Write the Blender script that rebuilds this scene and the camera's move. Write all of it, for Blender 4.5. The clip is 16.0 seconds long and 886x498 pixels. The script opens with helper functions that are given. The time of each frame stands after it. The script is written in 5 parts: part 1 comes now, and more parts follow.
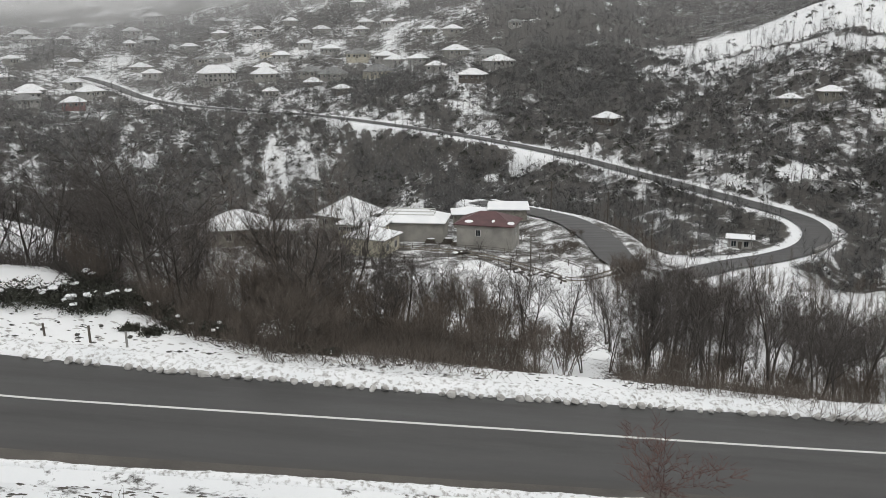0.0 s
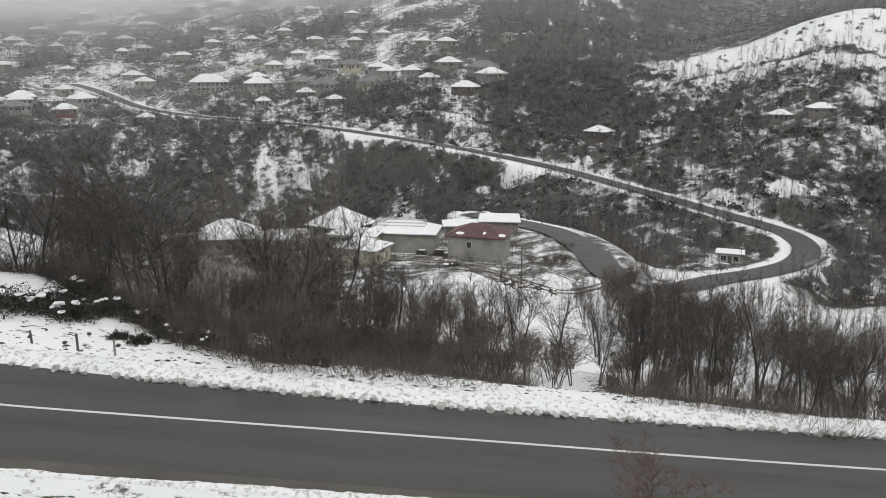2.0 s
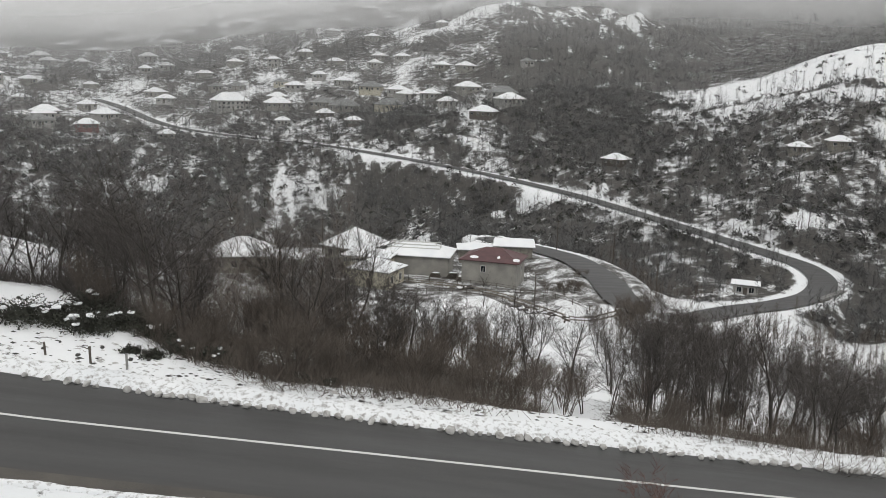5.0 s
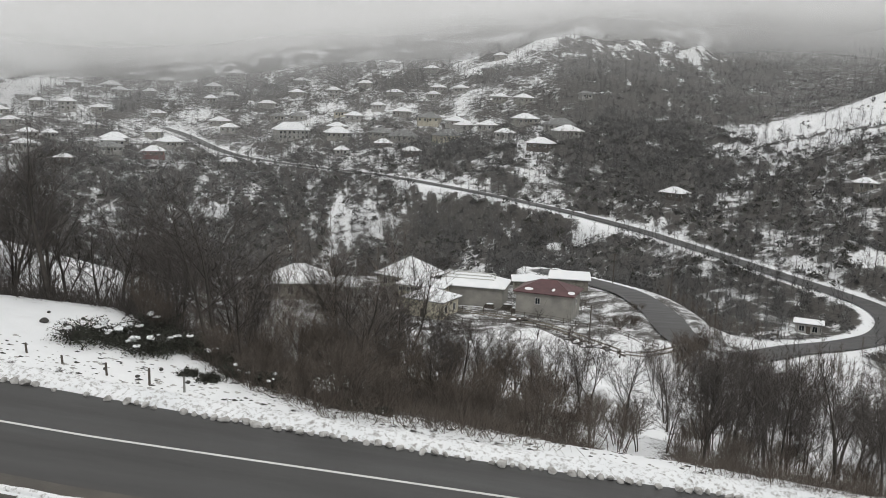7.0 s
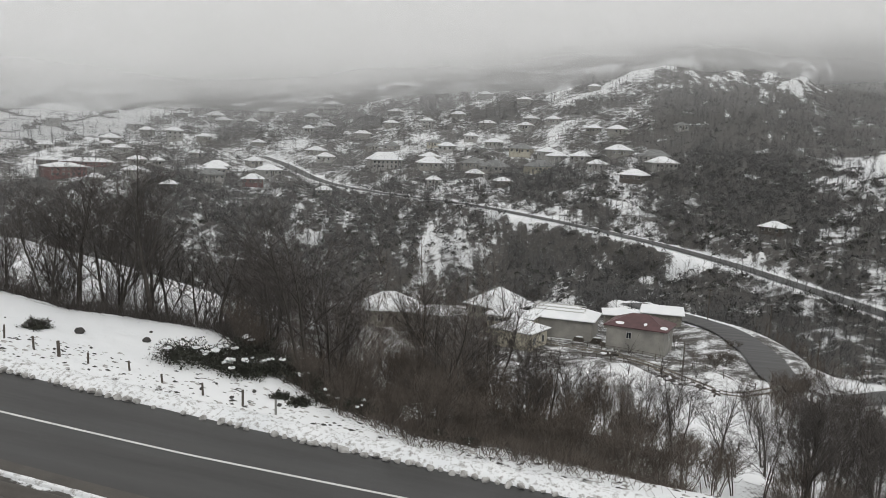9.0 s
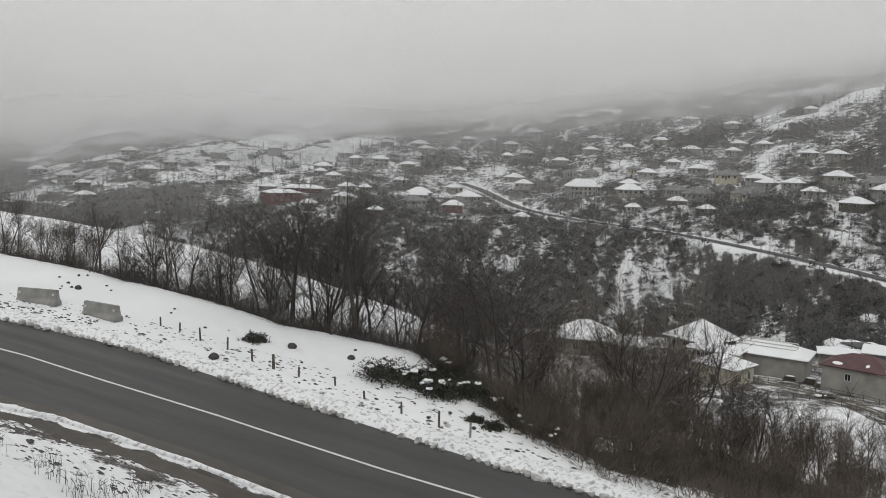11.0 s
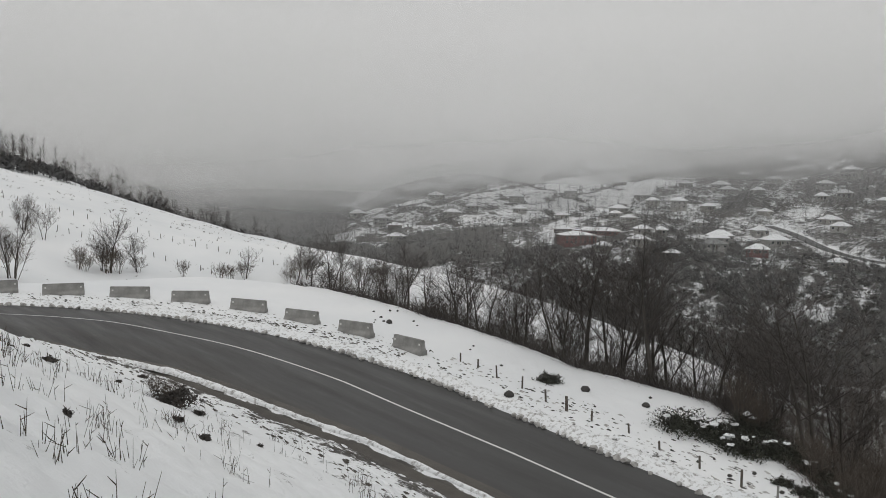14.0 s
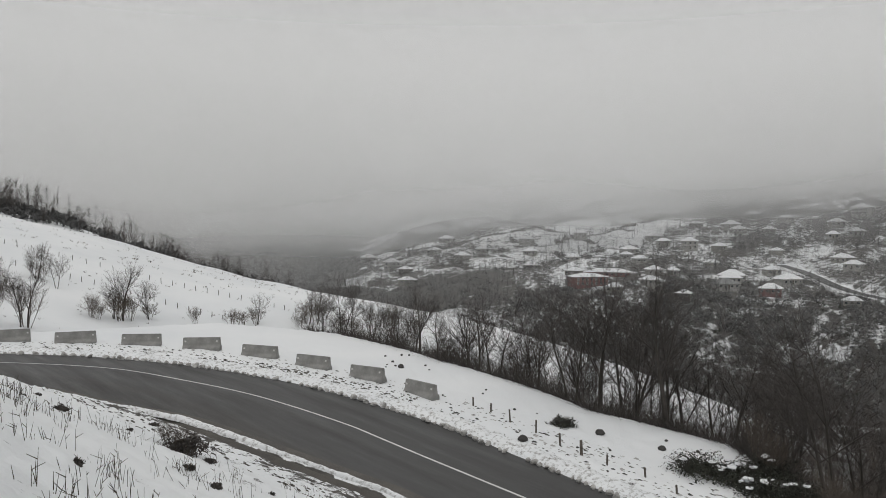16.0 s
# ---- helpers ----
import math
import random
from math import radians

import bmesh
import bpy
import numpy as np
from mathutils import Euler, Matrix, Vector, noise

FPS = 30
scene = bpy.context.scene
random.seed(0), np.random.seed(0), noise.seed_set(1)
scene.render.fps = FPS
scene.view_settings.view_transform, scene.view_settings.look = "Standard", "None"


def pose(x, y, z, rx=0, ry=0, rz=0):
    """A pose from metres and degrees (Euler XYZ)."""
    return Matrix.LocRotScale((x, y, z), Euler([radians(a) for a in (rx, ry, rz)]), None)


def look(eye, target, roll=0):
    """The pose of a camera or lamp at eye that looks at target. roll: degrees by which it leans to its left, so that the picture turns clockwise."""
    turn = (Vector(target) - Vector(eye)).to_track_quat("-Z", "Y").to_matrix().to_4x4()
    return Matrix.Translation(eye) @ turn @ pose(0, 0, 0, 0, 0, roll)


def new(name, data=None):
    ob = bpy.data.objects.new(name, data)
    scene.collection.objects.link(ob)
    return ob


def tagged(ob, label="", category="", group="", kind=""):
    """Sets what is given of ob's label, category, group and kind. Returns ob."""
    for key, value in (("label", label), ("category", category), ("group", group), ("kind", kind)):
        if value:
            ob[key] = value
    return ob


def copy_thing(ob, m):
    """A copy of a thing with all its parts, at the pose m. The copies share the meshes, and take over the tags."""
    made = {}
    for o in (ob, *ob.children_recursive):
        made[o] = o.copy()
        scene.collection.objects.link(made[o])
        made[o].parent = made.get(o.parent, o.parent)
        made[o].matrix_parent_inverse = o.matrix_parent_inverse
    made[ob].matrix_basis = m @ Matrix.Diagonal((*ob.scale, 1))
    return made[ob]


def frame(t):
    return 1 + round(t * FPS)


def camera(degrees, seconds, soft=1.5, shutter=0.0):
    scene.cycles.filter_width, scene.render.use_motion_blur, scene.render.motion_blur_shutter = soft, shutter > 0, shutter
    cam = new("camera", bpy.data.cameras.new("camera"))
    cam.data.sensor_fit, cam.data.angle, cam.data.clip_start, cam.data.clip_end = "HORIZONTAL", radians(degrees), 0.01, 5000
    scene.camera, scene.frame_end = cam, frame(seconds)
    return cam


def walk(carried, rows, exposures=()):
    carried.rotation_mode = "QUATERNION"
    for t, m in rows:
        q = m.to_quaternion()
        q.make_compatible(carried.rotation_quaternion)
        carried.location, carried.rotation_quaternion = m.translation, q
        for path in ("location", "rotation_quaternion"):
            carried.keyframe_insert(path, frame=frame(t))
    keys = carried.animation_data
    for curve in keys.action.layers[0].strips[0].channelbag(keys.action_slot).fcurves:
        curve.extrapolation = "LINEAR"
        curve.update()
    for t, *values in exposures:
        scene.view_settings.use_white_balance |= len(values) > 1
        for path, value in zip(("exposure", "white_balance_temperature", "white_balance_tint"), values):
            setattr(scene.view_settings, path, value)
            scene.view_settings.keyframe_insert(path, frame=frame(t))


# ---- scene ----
cam = camera(55.57, 16.0, soft=0.6)
EYE = 13.3
ROWS = [
    (0.0, 0.000, 0.000, 76.00, 0.49, -0.12),
    (0.5, 0.001, -0.000, 75.96, 0.50, -0.29),
    (1.0, 0.001, -0.000, 76.37, 0.33, -0.38),
    (1.5, 0.002, -0.000, 76.66, 0.20, -0.51),
    (2.0, 0.003, -0.000, 76.78, -0.27, -0.57),
    (2.5, 0.003, -0.000, 76.88, -0.74, -0.60),
    (3.0, 0.004, -0.000, 77.14, -1.03, -0.68),
    (5.5, -0.005, -0.000, 78.77, -1.74, 1.40),
    (6.0, -0.008, -0.000, 79.29, -1.86, 2.26),
    (6.5, -0.013, -0.000, 79.79, -1.99, 3.34),
    (7.0, -0.018, -0.001, 80.29, -2.05, 4.59),
    (7.5, -0.025, -0.001, 80.76, -2.14, 6.04),
    (8.0, -0.031, -0.002, 81.28, -2.19, 7.50),
    (10.5, -0.084, -0.014, 83.20, -2.17, 19.77),
    (11.0, -0.101, -0.022, 83.43, -1.86, 24.16),
    (11.5, -0.115, -0.028, 83.80, -1.31, 27.40),
    (12.0, -0.126, -0.034, 84.25, -0.85, 30.46),
    (12.5, -0.140, -0.043, 84.64, -0.74, 34.02),
    (13.0, -0.155, -0.054, 84.96, -0.92, 38.35),
    (13.5, -0.167, -0.064, 85.33, -1.12, 41.87),
    (14.0, -0.173, -0.070, 85.82, -1.05, 43.99),
    (14.5, -0.178, -0.074, 86.38, -0.85, 45.46),
    (15.0, -0.179, -0.076, 87.35, -0.66, 45.89),
    (15.5, -0.179, -0.075, 88.15, -0.47, 45.71),
    (16.0, -0.176, -0.072, 88.77, -0.27, 44.68),
]
walk(cam, [(t, pose(x, y, EYE, rx, ry, rz)) for t, x, y, rx, ry, rz in ROWS], exposures=[(0.0, 0.04), (7.0, 0.0), (11.0, -0.26), (12.5, -0.40), (16.0, -0.46)])

# ---- overcast winter daylight ----
world = bpy.data.worlds.new("overcast_sky")
scene.world = world
world.use_nodes = True
wt = world.node_tree
wt.nodes.clear()
w_out = wt.nodes.new("ShaderNodeOutputWorld")
w_sky = wt.nodes.new("ShaderNodeTexSky")
w_sky.sky_type, w_sky.sun_disc = "NISHITA", False
w_sky.sun_elevation, w_sky.sun_rotation = radians(38), radians(200)
w_bg1 = wt.nodes.new("ShaderNodeBackground")
w_bg1.inputs["Strength"].default_value = 0.008
wt.links.new(w_sky.outputs[0], w_bg1.inputs["Color"])
w_co = wt.nodes.new("ShaderNodeTexCoord")
w_sep = wt.nodes.new("ShaderNodeSeparateXYZ")
wt.links.new(w_co.outputs["Generated"], w_sep.inputs[0])
w_ramp = wt.nodes.new("ShaderNodeValToRGB")
w_ramp.color_ramp.elements.new(0.5)
for el, (p, c) in zip(w_ramp.color_ramp.elements, ((0.0, (0.59, 0.584, 0.572, 1)), (0.35, (0.73, 0.724, 0.708, 1)), (1.0, (1.08, 1.075, 1.05, 1)))):
    el.position, el.color = p, c
wt.links.new(w_sep.outputs["Z"], w_ramp.inputs[0])
w_map = wt.nodes.new("ShaderNodeMapping")
w_map.inputs["Scale"].default_value = (1.6, 1.6, 5.0)
wt.links.new(w_co.outputs["Generated"], w_map.inputs[0])
w_noise = wt.nodes.new("ShaderNodeTexNoise")
w_noise.inputs["Scale"].default_value, w_noise.inputs["Detail"].default_value = 1.3, 4
wt.links.new(w_map.outputs[0], w_noise.inputs["Vector"])
w_mr = wt.nodes.new("ShaderNodeMapRange")
w_mr.inputs["From Min"].default_value, w_mr.inputs["From Max"].default_value = 0.3, 0.7
w_mr.inputs["To Min"].default_value, w_mr.inputs["To Max"].default_value = 0.93, 1.06
wt.links.new(w_noise.outputs["Fac"], w_mr.inputs["Value"])
w_bg2 = wt.nodes.new("ShaderNodeBackground")
wt.links.new(w_ramp.outputs[0], w_bg2.inputs["Color"])
wt.links.new(w_mr.outputs[0], w_bg2.inputs["Strength"])
w_add = wt.nodes.new("ShaderNodeAddShader")
wt.links.new(w_bg1.outputs[0], w_add.inputs[0])
wt.links.new(w_bg2.outputs[0], w_add.inputs[1])
wt.links.new(w_add.outputs[0], w_out.inputs[0])

sun = new("sun", bpy.data.lights.new("sun", "SUN"))
sun.data.energy, sun.data.angle, sun.data.color = 0.35, radians(30), (1.0, 0.97, 0.93)
sun.matrix_world = look((60, -150, 140), (0, 0, 0))


# ---- materials ----
def material(name, rough=0.8):
    m = bpy.data.materials.new(name)
    m.use_nodes = True
    b = m.node_tree.nodes["Principled BSDF"]
    b.inputs["Roughness"].default_value = rough
    return m, m.node_tree, b


def node(nt, kind, **values):
    n = nt.nodes.new(kind)
    for k, v in values.items():
        n.inputs[k.replace("_", " ")].default_value = v
    return n


def noise_tex(nt, scale, detail=4, rough=0.55, stretch=None):
    co = nt.nodes.new("ShaderNodeTexCoord")
    src = co.outputs["Object"]
    if stretch:
        mp = nt.nodes.new("ShaderNodeMapping")
        mp.inputs["Scale"].default_value = stretch
        nt.links.new(src, mp.inputs[0])
        src = mp.outputs[0]
    n = node(nt, "ShaderNodeTexNoise", Scale=scale, Detail=detail, Roughness=rough)
    nt.links.new(src, n.inputs["Vector"])
    return n.outputs["Fac"]


def ramp(nt, fac, *stops):
    r = nt.nodes.new("ShaderNodeValToRGB")
    e = r.color_ramp.elements
    while len(e) < len(stops):
        e.new(0.5)
    for el, (p, c) in zip(e, stops):
        el.position = p
        el.color = (*c, 1) if len(c) == 3 else c
    nt.links.new(fac, r.inputs[0])
    return r.outputs[0]


def grey(v):
    return (v, v, v)


def mix(nt, fac, a, b):
    m = nt.nodes.new("ShaderNodeMix")
    m.data_type = "RGBA"
    if hasattr(fac, "links"):
        nt.links.new(fac, m.inputs[0])
    else:
        m.inputs[0].default_value = fac
    for slot, v in ((6, a), (7, b)):
        if hasattr(v, "links"):
            nt.links.new(v, m.inputs[slot])
        else:
            m.inputs[slot].default_value = (*v, 1)
    return m.outputs[2]


def bump(nt, bsdf, height, strength, distance):
    b = node(nt, "ShaderNodeBump", Strength=strength, Distance=distance)
    nt.links.new(height, b.inputs["Height"])
    nt.links.new(b.outputs[0], bsdf.inputs["Normal"])


def mottled(name, c1, c2, scale=3.0, rough=0.8, bump_d=0.01, fine=40.0, island=0.0, metal=0.0):
    """A surface of two tones with grain at two scales."""
    m, nt, b = material(name, rough)
    big, small = noise_tex(nt, scale), noise_tex(nt, fine)
    col = ramp(nt, big, (0.3, c1), (0.7, c2))
    col = mix(nt, ramp(nt, small, (0.35, grey(0.0)), (0.75, grey(0.35))), col, tuple(v * 0.6 for v in c1))
    if island:
        g = nt.nodes.new("ShaderNodeNewGeometry")
        col = mix(nt, ramp(nt, g.outputs["Random Per Island"], (0.0, grey(0.0)), (1.0, grey(island))), col, tuple(min(1, v * 1.9) for v in c2))
    nt.links.new(col, b.inputs["Base Color"])
    b.inputs["Metallic"].default_value = metal
    bump(nt, b, small, 0.5, bump_d)
    return m


def make_snow(name, dirt=0.0):
    m, nt, b = material(name, 0.75)
    big = noise_tex(nt, 0.35)
    small = noise_tex(nt, 5.0, 6, 0.6)
    col = ramp(nt, big, (0.3, (0.80, 0.82, 0.84)), (0.7, (0.88, 0.89, 0.90)))
    if dirt:
        col = mix(nt, ramp(nt, small, (0.50, grey(0.0)), (0.72, grey(dirt))), col, (0.16, 0.14, 0.12))
    nt.links.new(col, b.inputs["Base Color"])
    bump(nt, b, small, 0.6, 0.06)
    return m


def make_ground():
    """Snow with bare earth, litter and dead grass showing through: 'bare' says how much of it."""
    m, nt, b = material("snowy_ground", 0.8)
    at = nt.nodes.new("ShaderNodeAttribute")
    at.attribute_name = "bare"
    n1 = noise_tex(nt, 0.30, 8, 0.68)
    n2 = noise_tex(nt, 4.2, 5, 0.7)
    ad = node(nt, "ShaderNodeMath")
    ad.operation = "MULTIPLY_ADD"
    nt.links.new(n1, ad.inputs[0])
    ad.inputs[1].default_value = 0.55
    m2 = node(nt, "ShaderNodeMath")
    m2.operation = "MULTIPLY"
    nt.links.new(n2, m2.inputs[0])
    m2.inputs[1].default_value = 0.45
    nt.links.new(m2.outputs[0], ad.inputs[2])
    su = node(nt, "ShaderNodeMath")
    su.operation = "ADD"
    nt.links.new(ad.outputs[0], su.inputs[0])
    nt.links.new(at.outputs["Fac"], su.inputs[1])
    fac = ramp(nt, su.outputs[0], (0.78, grey(0.0)), (0.86, grey(1.0)))
    snow = ramp(nt, noise_tex(nt, 0.08), (0.3, (0.78, 0.80, 0.82)), (0.7, (0.88, 0.89, 0.90)))
    earth = ramp(nt, noise_tex(nt, 1.1, 6), (0.3, (0.042, 0.040, 0.037)), (0.7, (0.110, 0.102, 0.093)))
    nt.links.new(mix(nt, fac, snow, earth), b.inputs["Base Color"])
    bump(nt, b, su.outputs[0], 0.5, 0.25)
    return m


def make_asphalt(name="wet_asphalt", base=0.045, tracks=False):
    m, nt, b = material(name, 0.5)
    wet = noise_tex(nt, 0.9, 5, 0.65, (0.10, 1.0, 1.0))
    fine = noise_tex(nt, 60, 3)
    col = ramp(nt, wet, (0.3, (base * 0.8, base * 0.8, base * 0.82)), (0.7, (base * 1.35, base * 1.33, base * 1.32)))
    col = mix(nt, ramp(nt, fine, (0.45, grey(0.0)), (0.8, grey(0.5))), col, grey(base * 2.2))
    if tracks:
        at = nt.nodes.new("ShaderNodeAttribute")
        at.attribute_name = "across"
        wob = node(nt, "ShaderNodeMath")
        wob.operation = "MULTIPLY_ADD"
        nt.links.new(noise_tex(nt, 0.5, 4, 0.6, (0.3, 1.0, 1.0)), wob.inputs[0])
        wob.inputs[1].default_value = 0.9
        nt.links.new(at.outputs["Fac"], wob.inputs[2])
        mr = nt.nodes.new("ShaderNodeMapRange")
        mr.inputs["From Min"].default_value, mr.inputs["From Max"].default_value = -4.0, 6.0
        nt.links.new(wob.outputs[0], mr.inputs["Value"])
        worn = ramp(nt, mr.outputs[0], (0.0, grey(0.75)), (0.14, grey(0.15)), (0.24, grey(0.6)), (0.36, grey(0.1)), (0.46, grey(0.2)), (0.56, grey(0.65)), (0.68, grey(0.1)), (0.80, grey(0.55)), (0.92, grey(1.0)))
        col = mix(nt, worn, col, (base * 0.62, base * 0.60, base * 0.58))
        silt = ramp(nt, mr.outputs[0], (0.76, grey(0.0)), (0.84, grey(0.18)), (0.92, grey(0.05)))
        col = mix(nt, silt, col, (base * 1.9, base * 1.65, base * 1.45))
    nt.links.new(col, b.inputs["Base Color"])
    nt.links.new(ramp(nt, wet, (0.3, grey(0.42)), (0.7, grey(0.72))), b.inputs["Roughness"])
    bump(nt, b, fine, 0.25, 0.01)
    return m


M_GROUND = make_ground()
M_SNOW = make_snow("roof_snow")
M_BERM = make_snow("ploughed_snow", 0.9)
M_ASPHALT = make_asphalt(base=0.05, tracks=True)
M_ASPHALT_FAR = make_asphalt("far_asphalt", 0.055)
M_LINE = mottled("road_paint", (0.62, 0.62, 0.60), (0.75, 0.75, 0.73), 1.5, 0.6, 0.002)
M_CONCRETE = mottled("weathered_concrete", (0.20, 0.198, 0.19), (0.35, 0.345, 0.33), 1.8, 0.9, 0.01)
M_BARK = mottled("grey_bark", (0.045, 0.040, 0.036), (0.10, 0.09, 0.08), 2.5, 0.9, 0.01)
M_TWIG = mottled("bare_twigs", (0.050, 0.050, 0.050), (0.110, 0.109, 0.108), 0.6, 0.9, 0.0, 20, 0.35)
M_TWIG_NEAR = mottled("dark_bare_twigs", (0.040, 0.036, 0.033), (0.082, 0.073, 0.067), 0.6, 0.9, 0.0, 20, 0.35)
M_BRUSH = mottled("brown_brushwood", (0.064, 0.054, 0.046), (0.125, 0.104, 0.086), 0.5, 0.9, 0.0, 20, 0.3)
M_GREEN = mottled("dark_evergreen_leaves", (0.022, 0.024, 0.018), (0.05, 0.052, 0.038), 1.2, 0.7, 0.0, 20, 0.2)
M_WOOD = mottled("weathered_wood", (0.07, 0.06, 0.05), (0.15, 0.13, 0.11), 4, 0.85, 0.006)
M_STONE = mottled("field_stone", (0.035, 0.034, 0.032), (0.085, 0.08, 0.075), 4, 0.9, 0.02)
M_CLOD = mottled("dirty_packed_snow", (0.26, 0.25, 0.235), (0.66, 0.655, 0.64), 4.5, 0.85, 0.05, 9)
M_MUD = mottled("wet_mud", (0.050, 0.044, 0.038), (0.10, 0.088, 0.075), 0.8, 0.55, 0.02)
M_DIRT = mottled("gritty_dirt", (0.09, 0.075, 0.055), (0.2, 0.17, 0.13), 1.2, 0.95, 0.02)
M_RED_TWIG = mottled("reddish_twigs", (0.09, 0.055, 0.05), (0.16, 0.10, 0.085), 0.8, 0.85, 0.0)
M_GRASS = mottled("dead_weeds", (0.045, 0.036, 0.026), (0.10, 0.082, 0.06), 1.2, 0.9, 0.0)


# ---- lie of the land (bearing in degrees to the left of +y, distance from the lookout) ----
BEAR = np.array([-26.0, -16, -6, 7, 20, 32, 45, 60, 78])
DIST = np.array([45.0, 65, 90, 125, 165, 215, 290, 350, 410, 480, 560, 660, 800, 1200])
NEAR_LAND = np.array([
    [-5.5, -13, -20, -29, -37, -41],
    [-5, -12, -19, -26, -31, -40],
    [-4, -11, -18, -25, -28, -43],
    [-2, -9, -17, -24, -28, -44],
    [-1, -11, -19, -17, -26, -44],
    [1, -9, -15, -6.5, -20, -40],
    [3.5, 1, -9, 0, -6, -22],
    [4.5, 4.5, -1, 5.5, 6, 1],
    [5, 5.5, 7, 13, 18, 22],
])
FAR_LAND = np.array([
    [-27, -10, 14, 33, 36, 62, 105, 112],
    [-32, -20, -6, 8, 28, 64, 108, 114],
    [-44, -29, -12, 10, 38, 72, 104, 112],
    [-56, -54, -24, -8, 18, 52, 82, 98],
    [-56, -58, -40, -18.5, -2, 30, 58, 86],
    [-54, -56, -36, -17, -4, 18, 46, 80],
    [-40, -50, -46, -30, -14, 4, 24, 42],
    [-12, -22, -30, -36, -40, -38, -30, 4],
    [26, 20, 8, -5, -18, -20, -20, 20],
])
LAND = np.hstack([NEAR_LAND, FAR_LAND])


def smooth(a, b, x):
    t = np.clip((x - a) / (b - a), 0, 1)
    return t * t * (3 - 2 * t)


def cubic(p0, p1, p2, p3, t):
    return p1 + 0.5 * t * (p2 - p0 + t * (2 * p0 - 5 * p1 + 4 * p2 - p3 + t * (3 * (p1 - p2) + p3 - p0)))


def table(b, d):
    """The land's height by smooth interpolation over bearing and distance."""
    u = np.clip(np.interp(b, BEAR, np.arange(len(BEAR))), 0, len(BEAR) - 1.001)
    v = np.clip(np.interp(np.log(d), np.log(DIST), np.arange(len(DIST))), 0, len(DIST) - 1.001)
    i, j = u.astype(int), v.astype(int)
    fu, fv = u - i, v - j
    cols = []
    for k in (-1, 0, 1, 2):
        ii = np.clip(i + k, 0, len(BEAR) - 1)
        g = [LAND[ii, np.clip(j + q, 0, len(DIST) - 1)] for q in (-1, 0, 1, 2)]
        cols.append(cubic(*g, fv))
    return cubic(*cols, fu)


def waves(x, y, size, seed):
    """Smooth pseudo-random relief between -1 and 1."""
    r = np.random.RandomState(seed)
    out = 0
    for k in range(5):
        a, p = r.uniform(0, 6.28), r.uniform(0, 6.28, 2)
        f = 6.28 / size * r.uniform(0.6, 1.7)
        out = out + np.sin((x * math.cos(a) + y * math.sin(a)) * f + p[0] + 1.3 * np.sin((y * math.cos(a) - x * math.sin(a)) * f * 0.7 + p[1]))
    return out / 3.2


def spline(pts, step):
    """Points along a smooth line through pts."""
    p = np.array([pts[0], *pts, pts[-1]], float)
    out = []
    for k in range(1, len(p) - 2):
        n = max(2, int(np.linalg.norm(p[k + 1] - p[k]) / step))
        for q in range(n):
            out.append(cubic(p[k - 1], p[k], p[k + 1], p[k + 2], q / n))
    return np.array(out + [p[-2]])


ROAD_A = spline([(150, 44, -14), (90, 35, -8.6), (40, 29.8, -4), (16, 28.1, -1.6), (0, 27.4, 0), (-15, 26.7, 1.5), (-27, 26.5, 2.7), (-35, 26.5, 3.5), (-40.5, 25.9, 4.05), (-45.3, 24.4, 4.5),
                 (-49.5, 21.9, 5.0), (-53, 18, 5.4), (-55.5, 12, 5.9), (-57, 4, 6.5), (-58, -15, 8)], 0.8)
ROAD_B = spline([(10, 225, -29.5), (18, 210, -28.4), (24, 198.6, -27.6), (28.9, 185.8, -26.8), (32.2, 169, -26.9), (33.8, 156.4, -28), (38, 152.6, -29.8), (47.3, 160.5, -32.4), (63.7, 179.5, -35.5), (78.4, 192, -37.2), (90.7, 202.6, -37.5),
                 (97.5, 213.4, -36.4), (98, 225.2, -35.2), (93, 238.2, -34.6), (82.5, 259.2, -33.7), (68.7, 292, -33), (47.9, 326.5, -30.9), (16.2, 357.6, -27.6), (-21, 384.4, -24.4), (-64, 415, -22),
                 (-110.7, 436, -20.5), (-146, 457, -18.8), (-166, 471.6, -16.2), (-182, 485, -12.6), (-196, 497, -9.6), (-214, 509, -6.5)], 2.5)
LANE = spline([(-14, 168, -27.8), (1.8, 163, -27.7), (10.3, 154.7, -27.2), (17.6, 145, -27.2), (24, 142, -27.8), (33, 150, -28.2)], 1.5)


def to_line(x, y, line):
    """Distance to a line in plan, the height there, and the side (positive: to the left of its run)."""
    x, y = np.atleast_1d(x).astype(float), np.atleast_1d(y).astype(float)
    best, z, side = np.full(x.shape, 1e9), np.zeros(x.shape), np.zeros(x.shape)
    lo, hi = line[:, :2].min(0) - 40, line[:, :2].max(0) + 40
    near = np.where((x > lo[0]) & (x < hi[0]) & (y > lo[1]) & (y < hi[1]))[0]
    for part_ in np.array_split(near, max(1, len(near) // 4000)):
        if len(part_) == 0:
            continue
        a, b = line[:-1], line[1:]
        d = (b - a)[:, :2]
        px, py = x[part_][:, None] - a[:, 0], y[part_][:, None] - a[:, 1]
        t = np.clip((px * d[:, 0] + py * d[:, 1]) / (d ** 2).sum(1), 0, 1)
        e = np.hypot(px - t * d[:, 0], py - t * d[:, 1])
        k = e.argmin(1)
        r = np.arange(len(part_))
        best[part_] = e[r, k]
        z[part_] = a[k, 2] + t[r, k] * (b - a)[k, 2]
        side[part_] = np.sign(d[k, 0] * py[r, k] - d[k, 1] * px[r, k])
    return best, z, side


